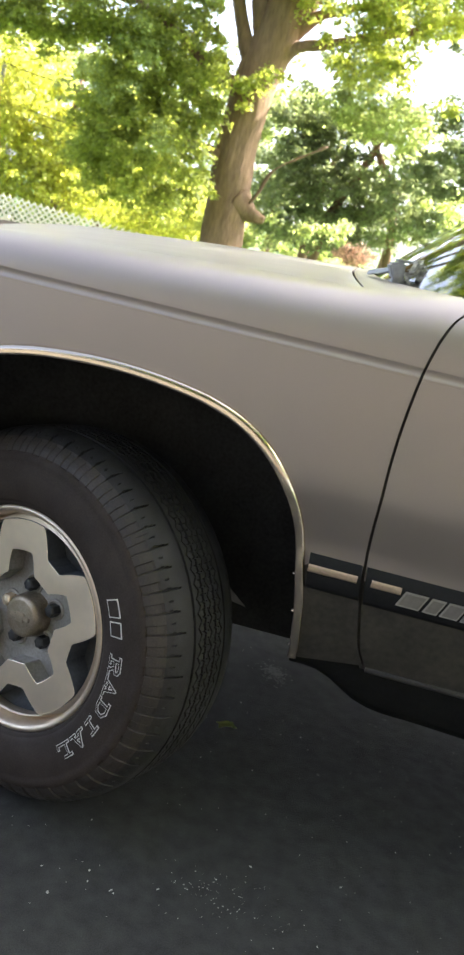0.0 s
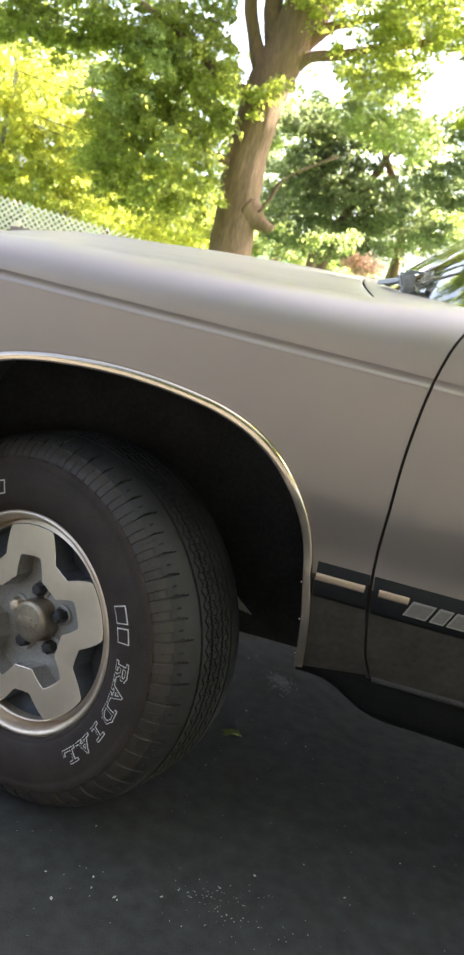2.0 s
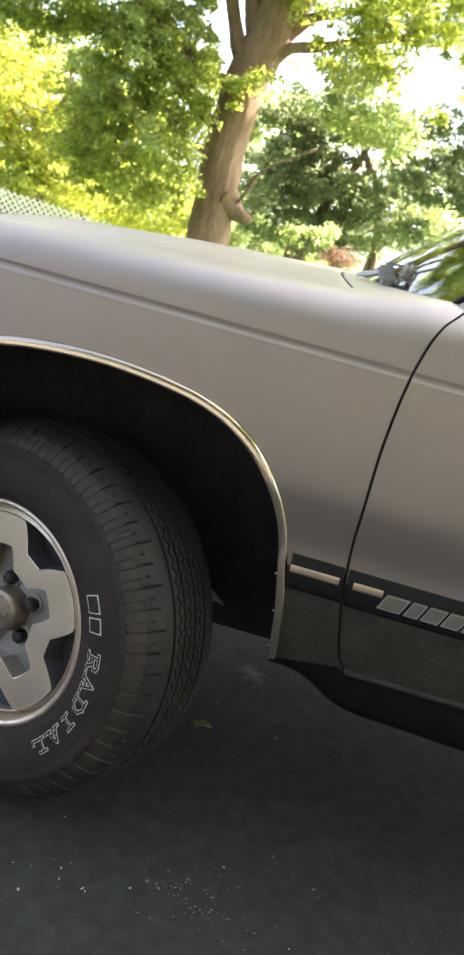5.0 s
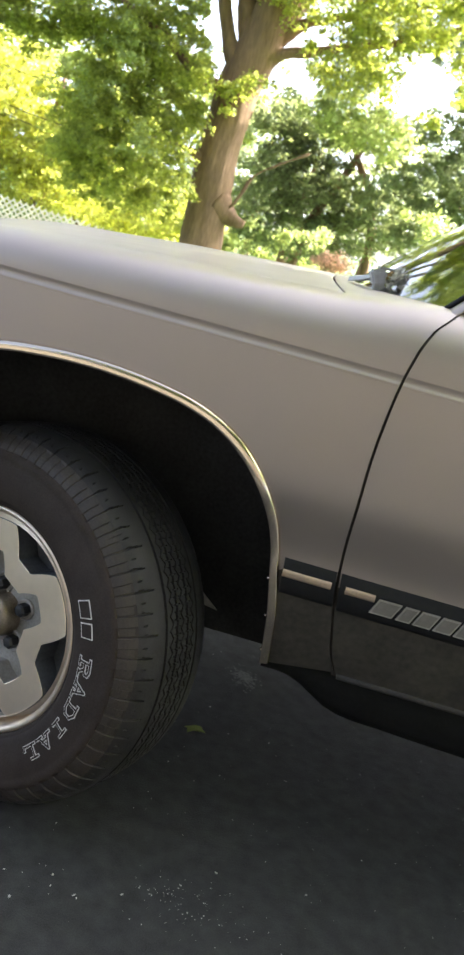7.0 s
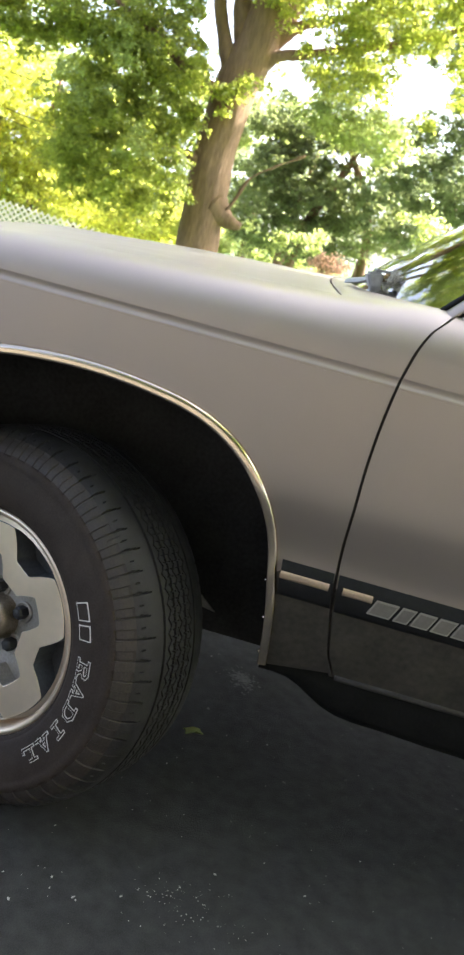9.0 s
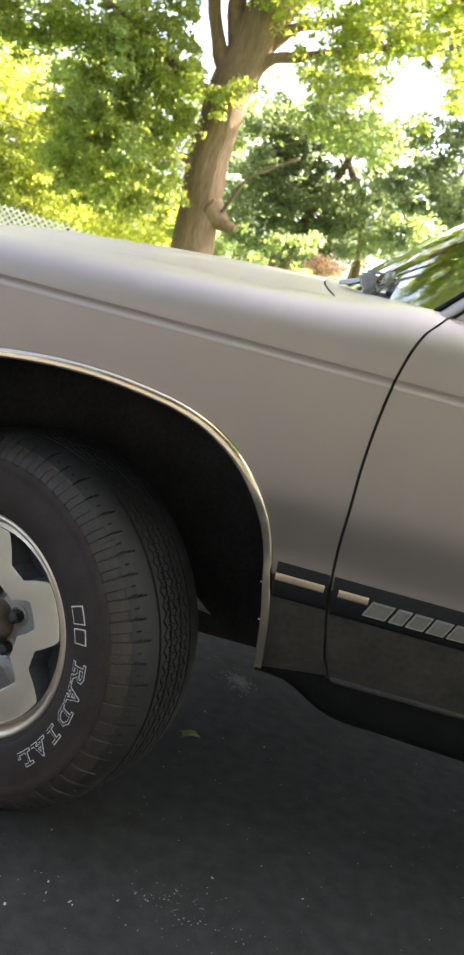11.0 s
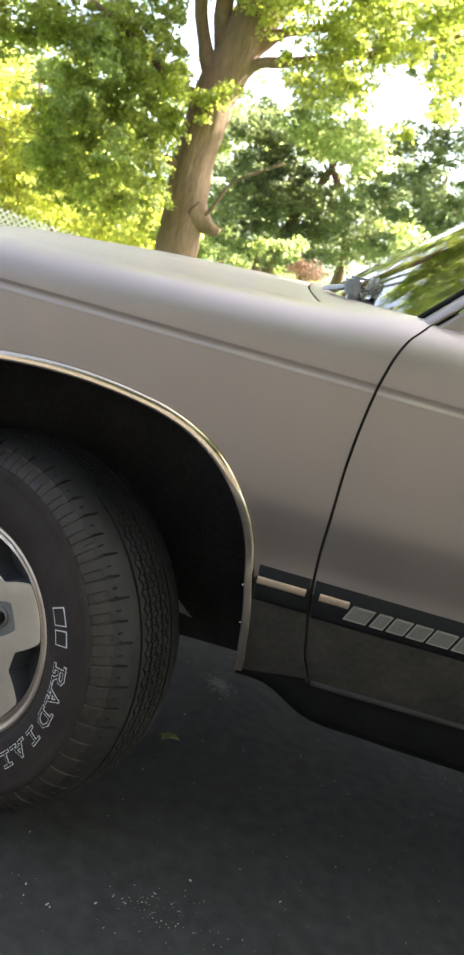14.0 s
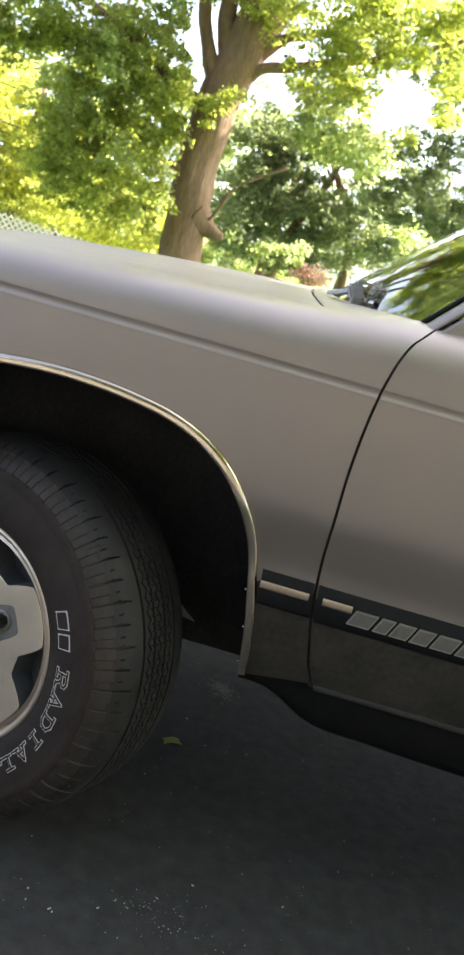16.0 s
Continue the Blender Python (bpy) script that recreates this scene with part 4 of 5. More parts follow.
limb(wood, [(-1.75, Y0, 4.65), (-1.33, Y0 - 0.2, 4.95), (-1.04, Y0 - 0.3, 5.05), (-0.70, Y0 - 0.4, 5.17), (0.8, Y0 - 0.8, 5.6)], [0.20, 0.10, 0.08, 0.07, 0.03])
limb(wood, [(-2.25, Y0 - 0.1, 3.2), (-2.6, Y0 - 0.4, 3.5), (-2.95, Y0 - 0.7, 3.57), (-3.54, Y0 - 1.0, 3.95), (-5.0, Y0 - 1.6, 4.6)], [0.20, 0.13, 0.10, 0.08, 0.03])
limb(wood, [(-2.5, Y0 - 0.1, 2.1), (-2.8, Y0 - 0.3, 2.26), (-3.35, Y0 - 0.6, 2.33), (-4.3, Y0 - 1.0, 2.7)], [0.12, 0.08, 0.05, 0.02])
limb(wood, [(-2.12, Y0 - 0.05, 1.42), (-1.84, Y0 - 0.10, 1.28), (-1.66, Y0 - 0.14, 1.22), (-1.50, Y0 - 0.16, 1.20)], [0.34, 0.20, 0.14, 0.10])
limb(wood, [(-2.1, Y0 - 0.1, 1.2), (-1.78, Y0 - 0.25, 1.55), (-1.54, Y0 - 0.3, 2.10), (-1.17, Y0 - 0.4, 2.39), (-0.6, Y0 - 0.5, 2.75)], [0.07, 0.036, 0.030, 0.022, 0.010], 8)
for k in range(10):
    a = 2 * math.pi * k / 10 + 0.3
    limb(wood, [(-1.6, Y0, 6.0 + 0.4 * k), (-1.6 + 1.6 * math.cos(a), Y0 + 1.6 * math.sin(a), 7.0 + 0.45 * k), (-1.6 + 4.2 * math.cos(a), Y0 + 4.2 * math.sin(a), 8.2 + 0.4 * k)], [0.13, 0.09, 0.02], 8)
trunk_mesh = joined(wood, "trunk", BARK)
roughen(trunk_mesh)
put("trunk", trunk_mesh, maple, "rough grey-brown trunk with dappled light")
c = Crown(0.97)
for q in ((-4.22, 15.9, 3.16, 1.05, 1.00, 1.05, 7600), (-4.75, 16.1, 2.01, 0.80, 1.00, 0.95, 5000), (-3.74, 15.6, 1.97, 1.27, 1.00, 0.87, 7080), (-3.85, 15.9, 1.25, 1.05, 0.90, 0.36, 2300), (-3.26, 16.2, 2.92, 0.72, 0.70, 1.08, 4304), (-3.55, 16.3, 4.05, 0.90, 0.80, 0.72, 2790), (-2.84, 16.2, 1.62, 0.30, 0.50, 0.72, 1014)):
    c.clump(*q)
for q in ((-5.75, 15.2, 4.05, 1.36, 1.00, 0.34, 3000), (-4.52, 15.6, 4.16, 1.27, 1.00, 0.58, 4405), (-6.70, 14.8, 3.55, 0.70, 0.80, 0.32, 1500), (-3.54, 15.8, 4.66, 0.70, 0.80, 0.47, 1405), (-2.57, 15.8, 5.45, 1.52, 1.00, 0.35, 2740), (-7.9, 15.5, 5.0, 1.8, 1.2, 0.9, 4000), (-6.6, 15.2, 4.15, 0.75, 0.8, 0.45, 1900), (-5.9, 15.0, 3.62, 0.55, 0.6, 0.34, 900)):
    c.clump(*q)
for q in ((-5.51, 15.5, 3.61, 0.63, 0.70, 0.40, 974), (-6.50, 15.3, 3.47, 0.51, 0.70, 0.40, 700), (-3.62, 15.6, 3.79, 0.49, 0.60, 0.64, 1300), (-3.20, 15.9, 3.36, 0.28, 0.40, 0.40, 324), (-4.28, 15.4, 3.81, 0.69, 0.60, 0.46, 960)):
    c.clump(*q)
for q in ((-2.97, 15.4, 3.58, 0.41, 0.50, 0.48, 718), (-6.03, 15.0, 3.47, 0.67, 0.60, 0.40, 1235), (-5.55, 15.0, 3.04, 0.29, 0.40, 0.18, 118)):
    c.clump(*q)
for q in ((-1.95, 16.2, 3.64, 0.38, 0.30, 0.24, 470), (-2.50, 16.3, 3.40, 0.36, 0.40, 0.31, 483), (-3.05, 16.6, 3.9, 0.34, 0.50, 0.80, 900), (-3.25, 16.4, 4.76, 0.36, 0.50, 0.48, 564)):
    c.clump(*q)
for q in ((0.06, 16.4, 4.57, 0.53, 0.60, 0.34, 691), (-0.60, 16.4, 4.18, 0.48, 0.50, 0.27, 395), (0.70, 16.0, 5.12, 0.65, 0.60, 0.26, 713), (1.80, 16.0, 4.83, 0.43, 0.60, 0.71, 1274), (1.38, 16.2, 3.78, 0.41, 0.40, 0.19, 223)):
    c.clump(*q)
for q in ((-0.52, 15.6, 5.22, 1.39, 1.00, 0.52, 3862), (0.91, 15.4, 5.55, 1.03, 1.00, 0.57, 3520), (-0.50, 16.2, 4.44, 0.74, 0.80, 0.41, 1034), (0.13, 16.0, 4.77, 0.59, 0.70, 0.43, 863), (1.85, 15.2, 5.45, 0.68, 1.00, 0.90, 2880), (-1.48, 16.4, 5.02, 0.48, 0.60, 0.29, 361), (0.30, 15.9, 4.15, 0.42, 0.5, 0.34, 620), (0.62, 16.1, 4.95, 0.40, 0.5, 0.30, 520), (-0.35, 16.0, 3.95, 0.40, 0.5, 0.26, 420)):
    c.clump(*q)
for k in range(34):
    a, h = rng.uniform(0.4 * math.pi, 1.7 * math.pi), rng.uniform(7.4, 13.0)
    r = 6.5 * math.sqrt(max(0.05, 1 - ((h - 8.5) / 6) ** 2)) * rng.uniform(0.2, 1)
    c.clump(-1.6 + r * math.cos(a), Y0 - 0.5 + r * math.sin(a), h, 1.4, 1.4, 0.8, 900, 0.12)
# open sky beside the fork and at the crown's thin place
for start, end, r in (((-2.55, 14.6, 4.50), (-3.02, 17.6, 5.15), 0.22), ((-2.50, 14.6, 4.1), (-2.98, 17.6, 4.65), 0.27), ((-2.36, 14.6, 3.72), (-2.84, 17.6, 4.22), 0.20),
                      ((-1.12, 15.2, 3.85), (-1.32, 17.4, 4.25), 0.24), ((-1.30, 15.2, 4.38), (-1.45, 17.4, 4.76), 0.14), ((1.10, 15.0, 4.14), (1.18, 17.4, 4.62), 0.36)):
    c.gap(start, end, r)
# leaves above the view, added to fill the windshield's reflection
for k in range(30):
    c.clump(-1.4 + 5.4 * math.cos(2.4 * k) * math.sqrt(k / 30), 15.2 + 1.9 * math.sin(2.4 * k) * math.sqrt(k / 30), 7.4 + 0.14 * k + 0.7 * math.sin(1.7 * k), 1.3, 1.1, 0.75, 900, 0.12)
for k in range(18):
    c.clump(-1.3 + 2.6 * math.cos(2.4 * k) * math.sqrt(k / 18), 16.0 + 0.9 * math.sin(2.4 * k), 6.75 + 0.035 * k, 0.8, 0.7, 0.32, 560, 0.11)
# unseen clumps added sunward to shade and dapple the trunk
for q in ((-0.1, 18.1, 6.7, 0.9, 0.8, 0.5, 520), (0.7, 18.5, 7.3, 0.9, 0.8, 0.5, 480), (-0.7, 17.8, 6.6, 0.7, 0.7, 0.4, 330), (2.2, 19.4, 6.9, 0.9, 0.8, 0.5, 300), (3.0, 19.7, 7.6, 0.9, 0.8, 0.5, 300), (2.7, 19.6, 6.6, 0.8, 0.8, 0.4, 220)):
    c.clump(*q, 0.12)
put("crown", c.mesh("crown", MAPLE), maple, "dense green maple leaves, light showing through")
# sprays of the same maple in the leaf colour paled for sunlight
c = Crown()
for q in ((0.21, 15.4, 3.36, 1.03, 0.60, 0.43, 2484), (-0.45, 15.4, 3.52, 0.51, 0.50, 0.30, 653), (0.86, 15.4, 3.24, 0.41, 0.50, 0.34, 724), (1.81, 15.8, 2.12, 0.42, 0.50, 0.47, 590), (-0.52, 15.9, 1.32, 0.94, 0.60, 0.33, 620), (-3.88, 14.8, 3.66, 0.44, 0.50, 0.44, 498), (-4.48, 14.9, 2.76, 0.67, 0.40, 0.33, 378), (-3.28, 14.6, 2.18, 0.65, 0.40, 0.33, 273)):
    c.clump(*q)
put("sunlit_sprays", c.mesh("sunlit_sprays", PALE_MAPLE), maple, "maple sprays, sunlight put into their pale yellow-green")

# darker trees behind on the other side of the trunk
def back_tree(name, label, x, y, base, stems, clumps, mat, size=0.085, gaps=()):
    t = tagged(new(name), label, "tree")
    for pts, rad in stems:
        bits = []
        limb(bits, pts, rad, 10)
        put("trunk" if pts[0][2] < -0.2 else "bough", joined(bits, "trunk", BARK), t)
    cr = Crown()
    for q in clumps:
        cr.clump(*q, size)
    for q in gaps:
        cr.gap(*q)
    put("crown", cr.mesh("crown", mat), t)
    return t


back_tree("shade_tree", "maple behind the large maple, shade put into its dark green leaves", 0, 21, -1.2,
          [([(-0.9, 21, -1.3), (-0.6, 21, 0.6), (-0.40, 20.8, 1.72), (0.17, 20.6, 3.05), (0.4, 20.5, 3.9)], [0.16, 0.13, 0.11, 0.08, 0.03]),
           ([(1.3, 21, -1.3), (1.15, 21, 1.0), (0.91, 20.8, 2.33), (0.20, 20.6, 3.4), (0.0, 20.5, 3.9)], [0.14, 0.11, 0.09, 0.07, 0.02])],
          [(-1.55, 20.6, 3.29, 0.93, 1.00, 0.82, 1913), (-0.60, 20.4, 2.33, 1.63, 1.00, 0.82, 5265), (-0.74, 20.2, 1.29, 1.47, 0.80, 0.53, 3075), (0.63, 20.6, 2.68, 1.27, 1.00, 0.97, 4244), (0.74, 20.8, 3.77, 0.91, 0.90, 0.68, 1461), (-0.72, 20.9, 3.19, 1.06, 0.80, 0.76, 2337), (-1.53, 20.0, 2.06, 0.73, 0.80, 0.87, 1844), (0.65, 20.3, 1.60, 1.11, 0.70, 0.44, 1255), (1.99, 20.4, 2.04, 0.74, 0.70, 0.44, 650), (-1.85, 20.6, 4.10, 0.60, 0.70, 0.33, 310), (-0.9, 21.6, 2.0, 1.5, 0.7, 1.1, 2600), (0.7, 21.6, 2.1, 1.4, 0.7, 1.0, 2200), (-1.9, 21.2, 1.2, 0.8, 0.7, 0.7, 1100), (-1.65, 21.0, 3.75, 0.75, 0.7, 0.42, 1500), (-1.60, 21.0, 3.05, 0.70, 0.7, 0.50, 1200), (-0.80, 21.0, 3.85, 0.70, 0.7, 0.42, 1300), (0.1, 21.0, 3.9, 0.70, 0.7, 0.42, 1200)], SHADE_TONED, gaps=[((-1.55, 19, 4.5), (-1.75, 21.5, 4.9), 0.28)])
back_tree("side_tree", "loose green tree with sky showing through its crown", 4, 20, -1.2,
          [([(4.6, 20.5, -1.3), (4.4, 20.3, 1.5), (3.6, 20, 2.6), (2.8, 19.8, 2.75)], [0.16, 0.13, 0.07, 0.03]),
           ([(4.4, 20.3, 1.5), (4.5, 20, 4), (4.2, 20, 7)], [0.13, 0.10, 0.03])],
          [(1.55, 19.8, 2.60, 1.08, 0.90, 1.01, 3310), (2.43, 19.6, 3.09, 0.86, 0.90, 1.00, 2469), (2.24, 19.8, 4.38, 0.75, 0.90, 0.87, 1475), (2.98, 19.9, 1.96, 0.87, 0.80, 0.43, 915), (2.36, 19.5, 5.62, 0.57, 0.90, 1.00, 1543), (1.44, 19.7, 4.03, 0.57, 0.60, 0.43, 523), (-0.28, 19.9, 4.65, 0.72, 0.60, 0.29, 317), (0.67, 19.6, 6.05, 0.86, 0.80, 0.40, 1037), (0.28, 19.4, 7.16, 2.12, 1.20, 0.57, 3643), (4.00, 19.6, 4.56, 1.29, 1.20, 3.14, 12257)] + [
           (-0.22, 19.9, 4.93, 0.65, 0.60, 0.46, 744), (1.75, 19.4, 6.09, 0.64, 0.80, 0.85, 1536), (2.19, 19.8, 3.91, 0.72, 0.80, 0.65, 1240), (1.68, 19.9, 3.32, 0.87, 0.80, 0.65, 1610), (3.16, 19.7, 2.62, 0.57, 0.80, 0.79, 1287), (0.13, 19.5, 5.94, 0.71, 0.60, 0.43, 861), (0.45, 19.9, 4.32, 0.36, 0.50, 0.29, 197), (-0.55, 19.9, 4.76, 0.70, 0.60, 0.52, 1010), (-1.28, 19.9, 4.86, 0.43, 0.50, 0.38, 350), (-1.29, 20.0, 4.11, 0.44, 0.50, 0.29, 244), (0.11, 20.0, 4.29, 0.44, 0.50, 0.29, 217)], SIDE_LEAF, gaps=[((-1.5, 18.8, 4.5), (-1.75, 21, 4.9), 0.28), ((1.22, 18.6, 4.8), (1.32, 21, 5.3), 0.42)])
back_tree("sunny_tree", "tree beyond the fence, full sun put into its bright yellow-green leaves", -10, 27, -1.2,
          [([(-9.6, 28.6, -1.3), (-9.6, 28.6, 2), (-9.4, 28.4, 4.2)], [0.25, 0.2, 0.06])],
          [(-10.67, 27.0, 2.86, 1.45, 1.20, 2.12, 7985), (-9.29, 27.5, 2.14, 1.38, 1.20, 1.96, 6080), (-10.69, 26.5, 0.80, 1.52, 1.00, 0.95, 3736), (-8.40, 26.8, 0.80, 1.73, 1.00, 0.96, 4294), (-5.98, 27.0, 0.45, 2.12, 1.00, 0.77, 4258), (-12.70, 27.2, 2.44, 1.56, 1.20, 2.72, 9527), (-7.80, 28.5, 2.40, 2.44, 1.20, 1.83, 7723), (-11.35, 28.0, 4.51, 1.40, 1.20, 0.80, 1742), (-4.42, 27.5, 1.02, 1.18, 1.00, 0.88, 2164), (-4.96, 25.0, 0.81, 1.26, 1.00, 0.54, 1756), (-6.84, 25.0, 0.62, 1.26, 1.00, 0.54, 1756), (-3.84, 25.0, 0.73, 0.72, 0.80, 0.47, 725)], SUN_TONED, 0.11)
back_tree("far_maple", "hazy green maple standing beyond the shaded trees", 0, 26, -1.2,
          [([(-1.2, 26.6, -1.3), (-1.1, 26.5, 1.5), (-0.8, 26.4, 4.0)], [0.20, 0.16, 0.05]), ([(3.4, 26.6, -1.3), (3.3, 26.5, 1.6), (3.5, 26.3, 4.6)], [0.20, 0.16, 0.05])],
          [(-2.6, 26, 3.0, 1.2, 0.8, 1.5, 2200), (-0.7, 26, 2.5, 1.6, 0.8, 1.5, 2800), (1.2, 26, 2.5, 1.6, 0.8, 1.3, 2500), (3.1, 26, 3.3, 1.5, 0.8, 1.7, 3000), (4.8, 26, 3.2, 1.2, 0.8, 2.4, 2600)], SIDE_LEAF, 0.13)
# woods far behind close the view
woods = tagged(new("far_trees"), "row of sunlit green trees far behind the yard", "trees", kind="stuff")
bits = []
c = Crown()
for k in range(16):
    x = -22 + 2.6 * k
    limb(bits, [(x, 40, -1.3), (x + 0.2, 40, 0.6), (x + 0.1, 40, 1.4 if x > -3.5 else 5)], [0.22, 0.18, 0.05], 8)
    if 1.0 < x < 4.5:
        continue
    low = x > -3.5
    c.clump(x, 39 + rng.uniform(-1, 1), 0.2 if low else 1.0, 2.3, 1.5, 1.1 if low else 2.0, 2600 if low else 4200, 0.17)
    if low:
        continue
    c.clump(x + rng.uniform(-1, 1), 40, 3.2, 2.0, 1.5, 1.0, 700, 0.17)
    if x < -3.5:
        c.clump(x + rng.uniform(-1, 1), 39.5, 5.6, 2.3, 1.6, 2.6, 4400, 0.17)
put("trunk", joined(bits, "trunk", BARK), woods)
c.gap((-7.3, 36, 8.3), (-7.6, 43, 9.2), 1.0)
put("foliage", c.mesh("foliage", PALE_MAPLE), woods)
# unseen tree beside the drive that shades the car; outer crowns added against skylight
wide = back_tree("drive_tree", "tall leafy tree out of view, shading the driveway", 7, 5, 0,
                 [([(7.6, 5.6, -0.3), (7.5, 5.5, 2.5), (7.2, 5.2, 5.0), (6.8, 4.6, 8.5)], [0.34, 0.28, 0.22, 0.06]), ([(7.5, 5.5, 3.6), (5.6, 3.6, 6.0), (4.0, 2.4, 7.6)], [0.16, 0.11, 0.03]), ([(7.4, 5.4, 4.2), (9.2, 3.0, 5.8), (11.2, 0.8, 6.4)], [0.16, 0.11, 0.03]), ([(7.4, 5.4, 4.4), (6.2, 2.2, 5.8), (5.0, -1.0, 6.6)], [0.09, 0.06, 0.02]), ([(7.4, 5.4, 4.0), (8.6, 6.6, 6.5), (9.6, 7.6, 8.0)], [0.16, 0.11, 0.03])],
                 [(6.6 + 2.6 * math.cos(2.4 * k) * (0.35 + 0.65 * (k % 5) / 4), 3.5 + 2.6 * math.sin(2.4 * k) * (0.35 + 0.65 * (k % 5) / 4), 6.2 + 0.22 * k, 1.3, 1.3, 0.8, 1250) for k in range(20)]
                 + [(11.2 + 2.5 * math.cos(2.4 * k) * math.sqrt(k / 16), 0.8 + 2.4 * math.sin(2.4 * k) * math.sqrt(k / 16), 6.4 + 0.8 * math.sin(1.7 * k), 1.1, 1.1, 0.6, 900) for k in range(16)]
                 + [(4.8 + 2.0 * math.cos(2.4 * k) * math.sqrt(k / 14), -1.6 + 2.0 * math.sin(2.4 * k) * math.sqrt(k / 14), 6.8 + 0.7 * math.sin(1.7 * k), 1.1, 1.1, 0.6, 900) for k in range(15)], MAPLE, 0.125)
red = tagged(new("red_shrub"), "small red-leaved ornamental maple shrub", "shrub")
bits = []
limb(bits, [(0.3, 17.7, -1.3), (0.3, 17.7, 0.0), (0.25, 17.6, 1.0)], [0.05, 0.04, 0.01], 8)
limb(bits, [(0.3, 17.7, -0.3), (0.5, 17.7, 0.3), (0.6, 17.6, 0.9)], [0.03, 0.02, 0.01], 8)
put("stem", joined(bits, "stem", BARK), red)
c = Crown()
c.clump(0.40, 17.6, 0.98, 0.40, 0.3, 0.24, 1200, 0.06)
put("crown", c.mesh("crown", RED_LEAF), red)

# ---- lattice fence ----
fence = tagged(new("lattice_fence"), "white wooden diamond lattice fence along the yard", "fence")
fence.matrix_basis = pose(-8.4, 12.0, -1.15, 0, 2.7, 0)
F_LEN, F_TOP = 7.0, 2.03
slat_run = 1.9
for lean, lift in ((1, 0.0), (-1, 0.012)):
    bm = bmesh.new()
    q = [bm.verts.new((x if lean == 1 else slat_run - x, y, z)) for y in (0, 0.008) for x, z in ((0, 0.18), (0.036, 0.18), (slat_run, F_TOP - 0.036), (slat_run, F_TOP))]
    for fc in ((0, 1, 2, 3), (7, 6, 5, 4), (0, 4, 5, 1), (1, 5, 6, 2), (2, 6, 7, 3), (3, 7, 4, 0)):
        bm.faces.new([q[i] for i in fc])
    bmesh.ops.recalc_face_normals(bm, faces=bm.faces)
    me = bpy.data.meshes.new("slat")
    bm.to_mesh(me)
    bm.free()
    me.materials.append(LATTICE)
    for k in range(int((F_LEN - slat_run) / 0.100)):
        put("slat", me, fence, m=pose(k * 0.100 + (0.02 if lean == 1 else 0.0), lift, 0))
for i in range(5):
    bm = box(bmesh.new(), -0.045, 0.045, 0.03, 0.12, -0.5, F_TOP - 0.30, 0.006)
    part("fence_post", bm, LATTICE, fence, smooth=False, m=pose(F_LEN * i / 4, 0, 0))
for z in (0.18, 1.30):
    bm = box(bmesh.new(), 0, F_LEN, 0.022, 0.05, z - 0.02, z + 0.02, 0.004)
    part("rail", bm, LATTICE, fence, smooth=False)

# dark leaves added as backing where the lattice gaps show only shade
shrubs = tagged(new("lattice_backing"), "low dark green foliage added behind the lattice to darken its gaps", "shrubs")
bits = []
for k in range(7):
    limb(bits, [(-8.0 + 1.0 * k, 12.8, -1.3), (-8.0 + 1.0 * k, 12.75, -0.4), (-7.9 + 1.0 * k, 12.7, 0.3)], [0.05, 0.04, 0.01], 6)
put("stem", joined(bits, "stem", BARK), shrubs)
c = Crown()
for k in range(9):
    c.clump(-8.2 + 0.8 * k, 12.6, 0.30 - 0.04 * k, 0.6, 0.28, 0.50, 2400, 0.07)
put("foliage", c.mesh("foliage", SHADE_TONED), shrubs)

# ---- utility pole and wires ----
pole = tagged(new("utility_pole"), "weathered wooden utility pole behind the trees", "pole")
v, f = tube([(-11.74, 27, -1.3), (-11.58, 27, 1.3), (-11.48, 27, 2.85), (-11.40, 27, 3.95)], [0.085, 0.078, 0.072, 0.068], 14)
put("post", mesh_of("post", v, f, POLE_WOOD), pole)
for z0, z1 in ((2.75, 2.2), (4.0, 3.6), (3.0, 2.55)):
    pts = [(-11.45 + 7.0 * k, 27 - 4 * k, z0 + (z1 - z0) * k - 0.9 * k * (1 - k)) for k in [i / 12 for i in range(13)]]
    v, f = tube(pts, [0.012] * 13, 6)
    put("wire", mesh_of("wire", v, f, BLACK_TRIM), pole)

# ---- unseen spreading trees, added over the near side of the drive to block sky light ----
for label, x0, turn in (("unseen broad tree beside the driveway, its low dense crown added to block sky light", 2.4, 0.0), ("unseen broad tree over the driveway's edge, its dense crown added to block sky light", 9.6, 1.1)):
    back_tree("sky_screen_tree", label, 0, 0, 0,
              [([(x0, -7.4, -0.3), (x0 + 0.1, -7.2, 2.2), (x0, -6.6, 4.2), (x0 - 0.2, -5.6, 6.5)], [0.36, 0.28, 0.22, 0.06]), ([(x0, -6.9, 3.2), (x0 + 1.8, -5.2, 4.8), (x0 + 3.0, -4.0, 5.6)], [0.16, 0.11, 0.03]), ([(x0, -6.9, 3.0), (x0 - 1.9, -5.4, 4.8), (x0 - 3.0, -4.2, 5.8)], [0.16, 0.11, 0.03])],
              [(x0 + 3.6 * math.cos(2.4 * k + turn) * math.sqrt(k / 22), -4.9 + 2.3 * math.sin(2.4 * k + turn) * math.sqrt(k / 22), 5.0 + 1.7 * math.sin(1.9 * k), 1.3, 1.2, 1.0, 800) for k in range(23)], SHADE_TONED, 0.17)

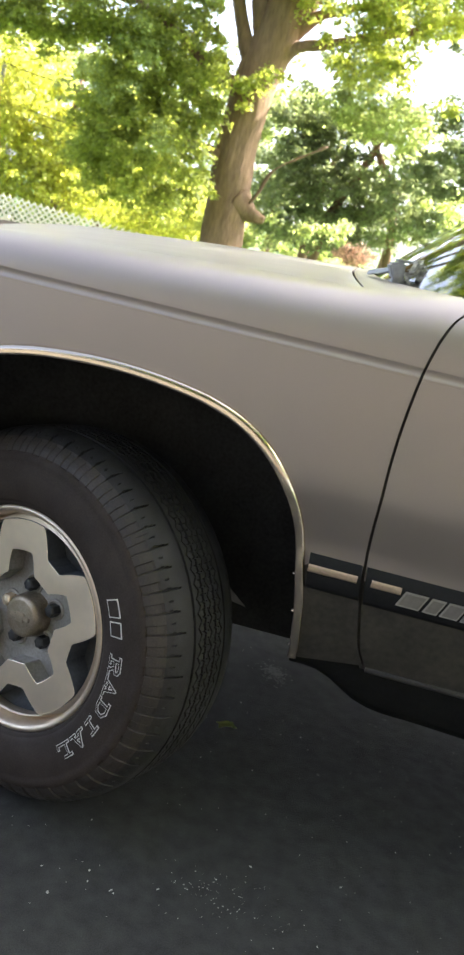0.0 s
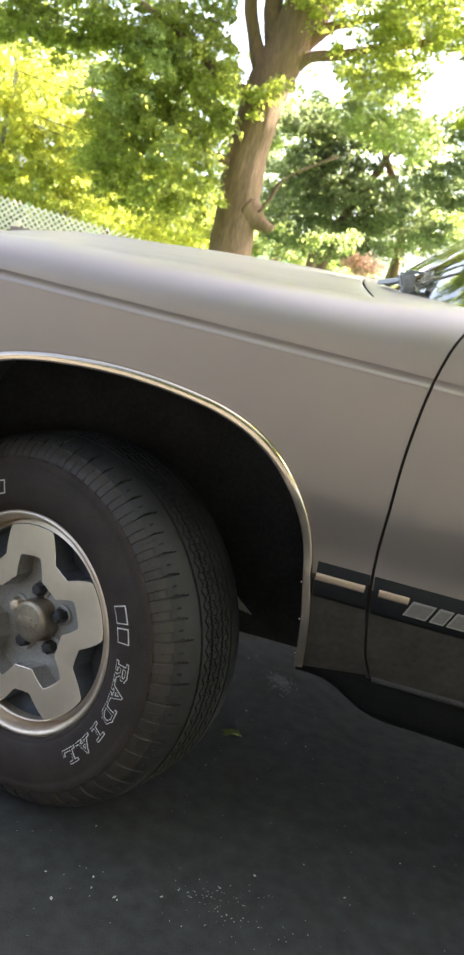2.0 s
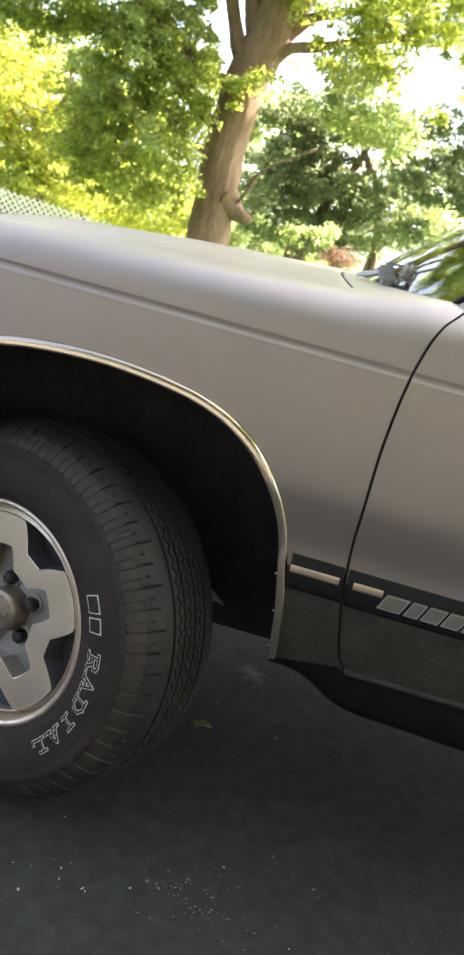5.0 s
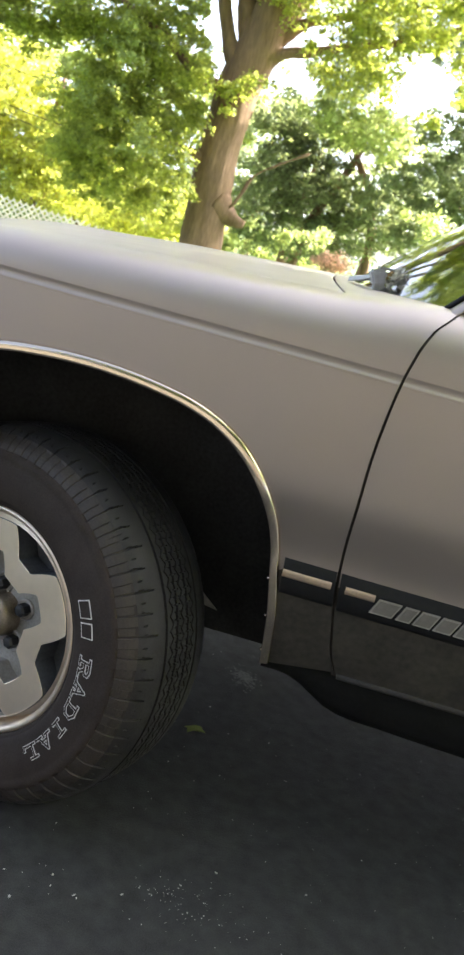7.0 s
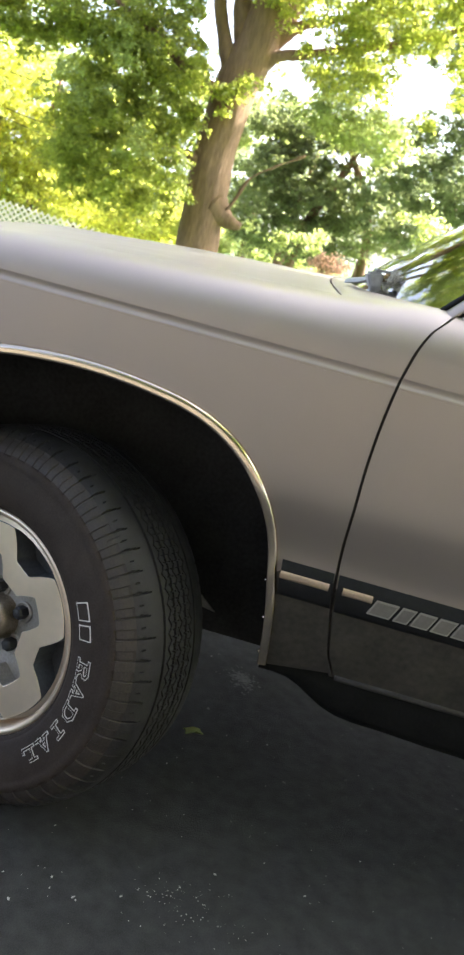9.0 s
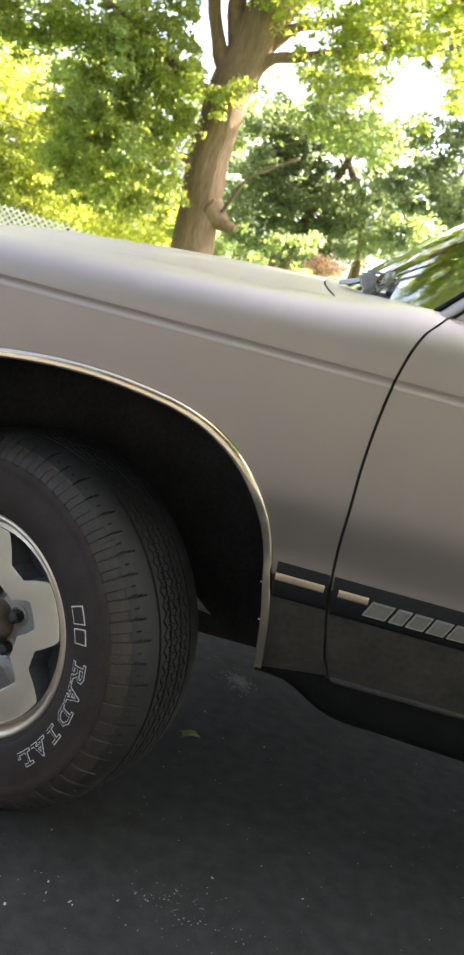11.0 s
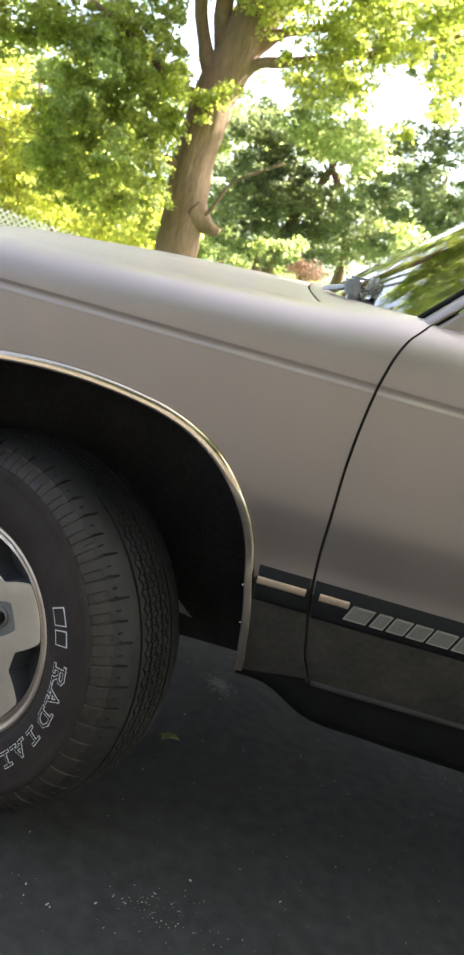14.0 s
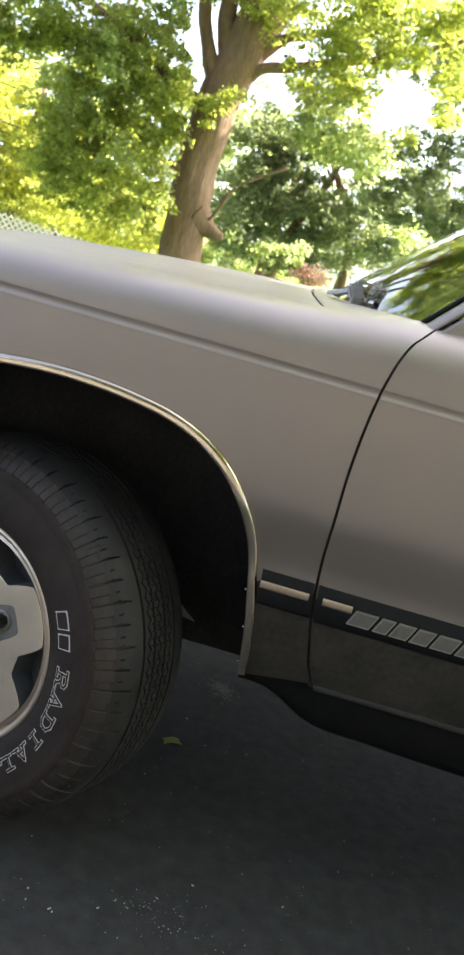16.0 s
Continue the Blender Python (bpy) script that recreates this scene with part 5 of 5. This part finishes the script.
# unseen hedge added at the drive's end to block low light from +x
hedge = tagged(new("hedge"), "unseen tall dark green hedge, added at the driveway's end to block low light", "hedge")
bits = []
for k in range(6):
    limb(bits, [(11.6, -9.0 + 2.0 * k, -0.2), (11.6, -9.0 + 2.0 * k, 1.6), (11.7, -9.0 + 2.0 * k, 3.0)], [0.07, 0.05, 0.02], 6)
put("stem", joined(bits, "stem", BARK), hedge)
c = Crown()
for k in range(12):
    c.clump(11.6, -9.6 + 1.05 * k, 1.3, 0.7, 0.8, 1.2, 900, 0.16)
    c.clump(11.6, -9.6 + 1.05 * k, 3.1, 0.7, 0.8, 1.1, 800, 0.16)
put("foliage", c.mesh("foliage", SHADE_TONED), hedge)

# ---- unseen house, added behind the camera as a reflector for the car's side ----
house = tagged(new("house"), "unseen dark taupe two-storey house facing the driveway, added as a reflector", "house")
HOUSE_Y = -11.0
bm = box(bmesh.new(), -9, 10, HOUSE_Y - 5.0, HOUSE_Y, -0.1, 5.2)
part("wall", bm, SIDING, house, smooth=False)
# dark foundation added for a darker band in the paint's reflection
bm = box(bmesh.new(), -9.02, 10.02, HOUSE_Y - 0.15, HOUSE_Y + 0.03, -0.1, 0.48)
part("foundation", bm, FOUNDATION, house, smooth=False)
bm = bmesh.new()
prism = [bm.verts.new((x, HOUSE_Y + y, z)) for x, y, z in ((-9.4, 0.4, 5.1), (10.4, 0.4, 5.1), (10.4, -6.0, 5.1), (-9.4, -6.0, 5.1), (-9.4, -2.8, 7.2), (10.4, -2.8, 7.2))]
for q in ((0, 1, 5, 4), (2, 3, 4, 5), (0, 4, 3), (1, 2, 5), (0, 3, 2, 1)):
    bm.faces.new([prism[i] for i in q])
part("roof", bm, ROOFING, house, smooth=False)

# ---- small things on the asphalt ----
bm = bmesh.new()
pts = [(0, 0, 0.004), (0.012, 0.010, 0.012), (0.030, 0.012, 0.006), (0.026, 0.0, 0.010), (0.034, -0.010, 0.005), (0.014, -0.010, 0.012), (-0.012, -0.012, 0.004), (-0.010, 0.002, 0.009), (-0.014, 0.012, 0.004)]
vs = [bm.verts.new(p) for p in pts]
for i in range(1, 8):
    bm.faces.new((vs[0], vs[i], vs[i + 1]))
bm.faces.new((vs[0], vs[8], vs[1]))
leaf = part("fallen_leaf", bm, PALE_MAPLE, None, m=pose(0.42, 0.455, 0.001, 0, 0, 20))
tagged(leaf, "single yellow-green fallen leaf on the asphalt", "leaf")

# pale patch on the asphalt and scattered grit
lichen_rng = random.Random(4)
bm = bmesh.new()
for k in range(420):
    a, d = lichen_rng.uniform(0, 2 * math.pi), abs(lichen_rng.gauss(0, 0.5))
    cx, cy, r = 0.040 * d * math.cos(a), 0.060 * d * math.sin(a), lichen_rng.uniform(0.0012, 0.0040)
    h = 0.0006 + 0.0000016 * k
    ring = [bm.verts.new((cx + r * lichen_rng.uniform(0.7, 1.2) * math.cos(t), cy + r * lichen_rng.uniform(0.7, 1.2) * math.sin(t), h)) for t in [math.pi * q / 4 for q in range(8)]]
    bm.faces.new(ring)
tagged(part("lichen_patch", bm, STAIN, None, m=pose(0.516, 0.794, 0.0, 0, 0, 15)), "pale grey lichen patch on the asphalt", "lichen", kind="stuff")
grit_rng = random.Random(11)
PATCH_X, PATCH_Y = 0.50, -0.10
CHIPS = ((0.212, -0.201, 0.0029), (0.312, -0.155, 0.0026), (0.268, -0.150, 0.0022), (0.318, -0.160, 0.0024), (0.545, 0.005, 0.0026), (0.39, -0.12, 0.0022), (0.72, 0.02, 0.0020))
bm = bmesh.new()
for k in range(1300):
    x, y = grit_rng.uniform(-0.9, 2.2), grit_rng.uniform(-0.75, 1.5)
    r = 0.0007 + 0.0014 * grit_rng.random() ** 7
    if k > 1180:
        r = 0.0004 + 0.0009 * grit_rng.random() ** 2
        x, y = grit_rng.gauss(PATCH_X, 0.06), grit_rng.gauss(PATCH_Y, 0.035)
    if k < len(CHIPS):
        x, y, r = CHIPS[k]
    res = bmesh.ops.create_icosphere(bm, subdivisions=1, radius=r)
    sx, sy, turn = grit_rng.uniform(0.6, 2.2), grit_rng.uniform(0.6, 1.2), grit_rng.uniform(0, math.pi)
    for vv in res["verts"]:
        px, py = vv.co.x * sx, vv.co.y * sy
        vv.co = (x + px * math.cos(turn) - py * math.sin(turn), y + px * math.sin(turn) + py * math.cos(turn), r * 0.4 + vv.co.z * 0.6)
tagged(part("grit", bm, PALE_STONE, None, smooth=False), "scattered pale grit and twig bits on the asphalt", "grit", kind="stuff")
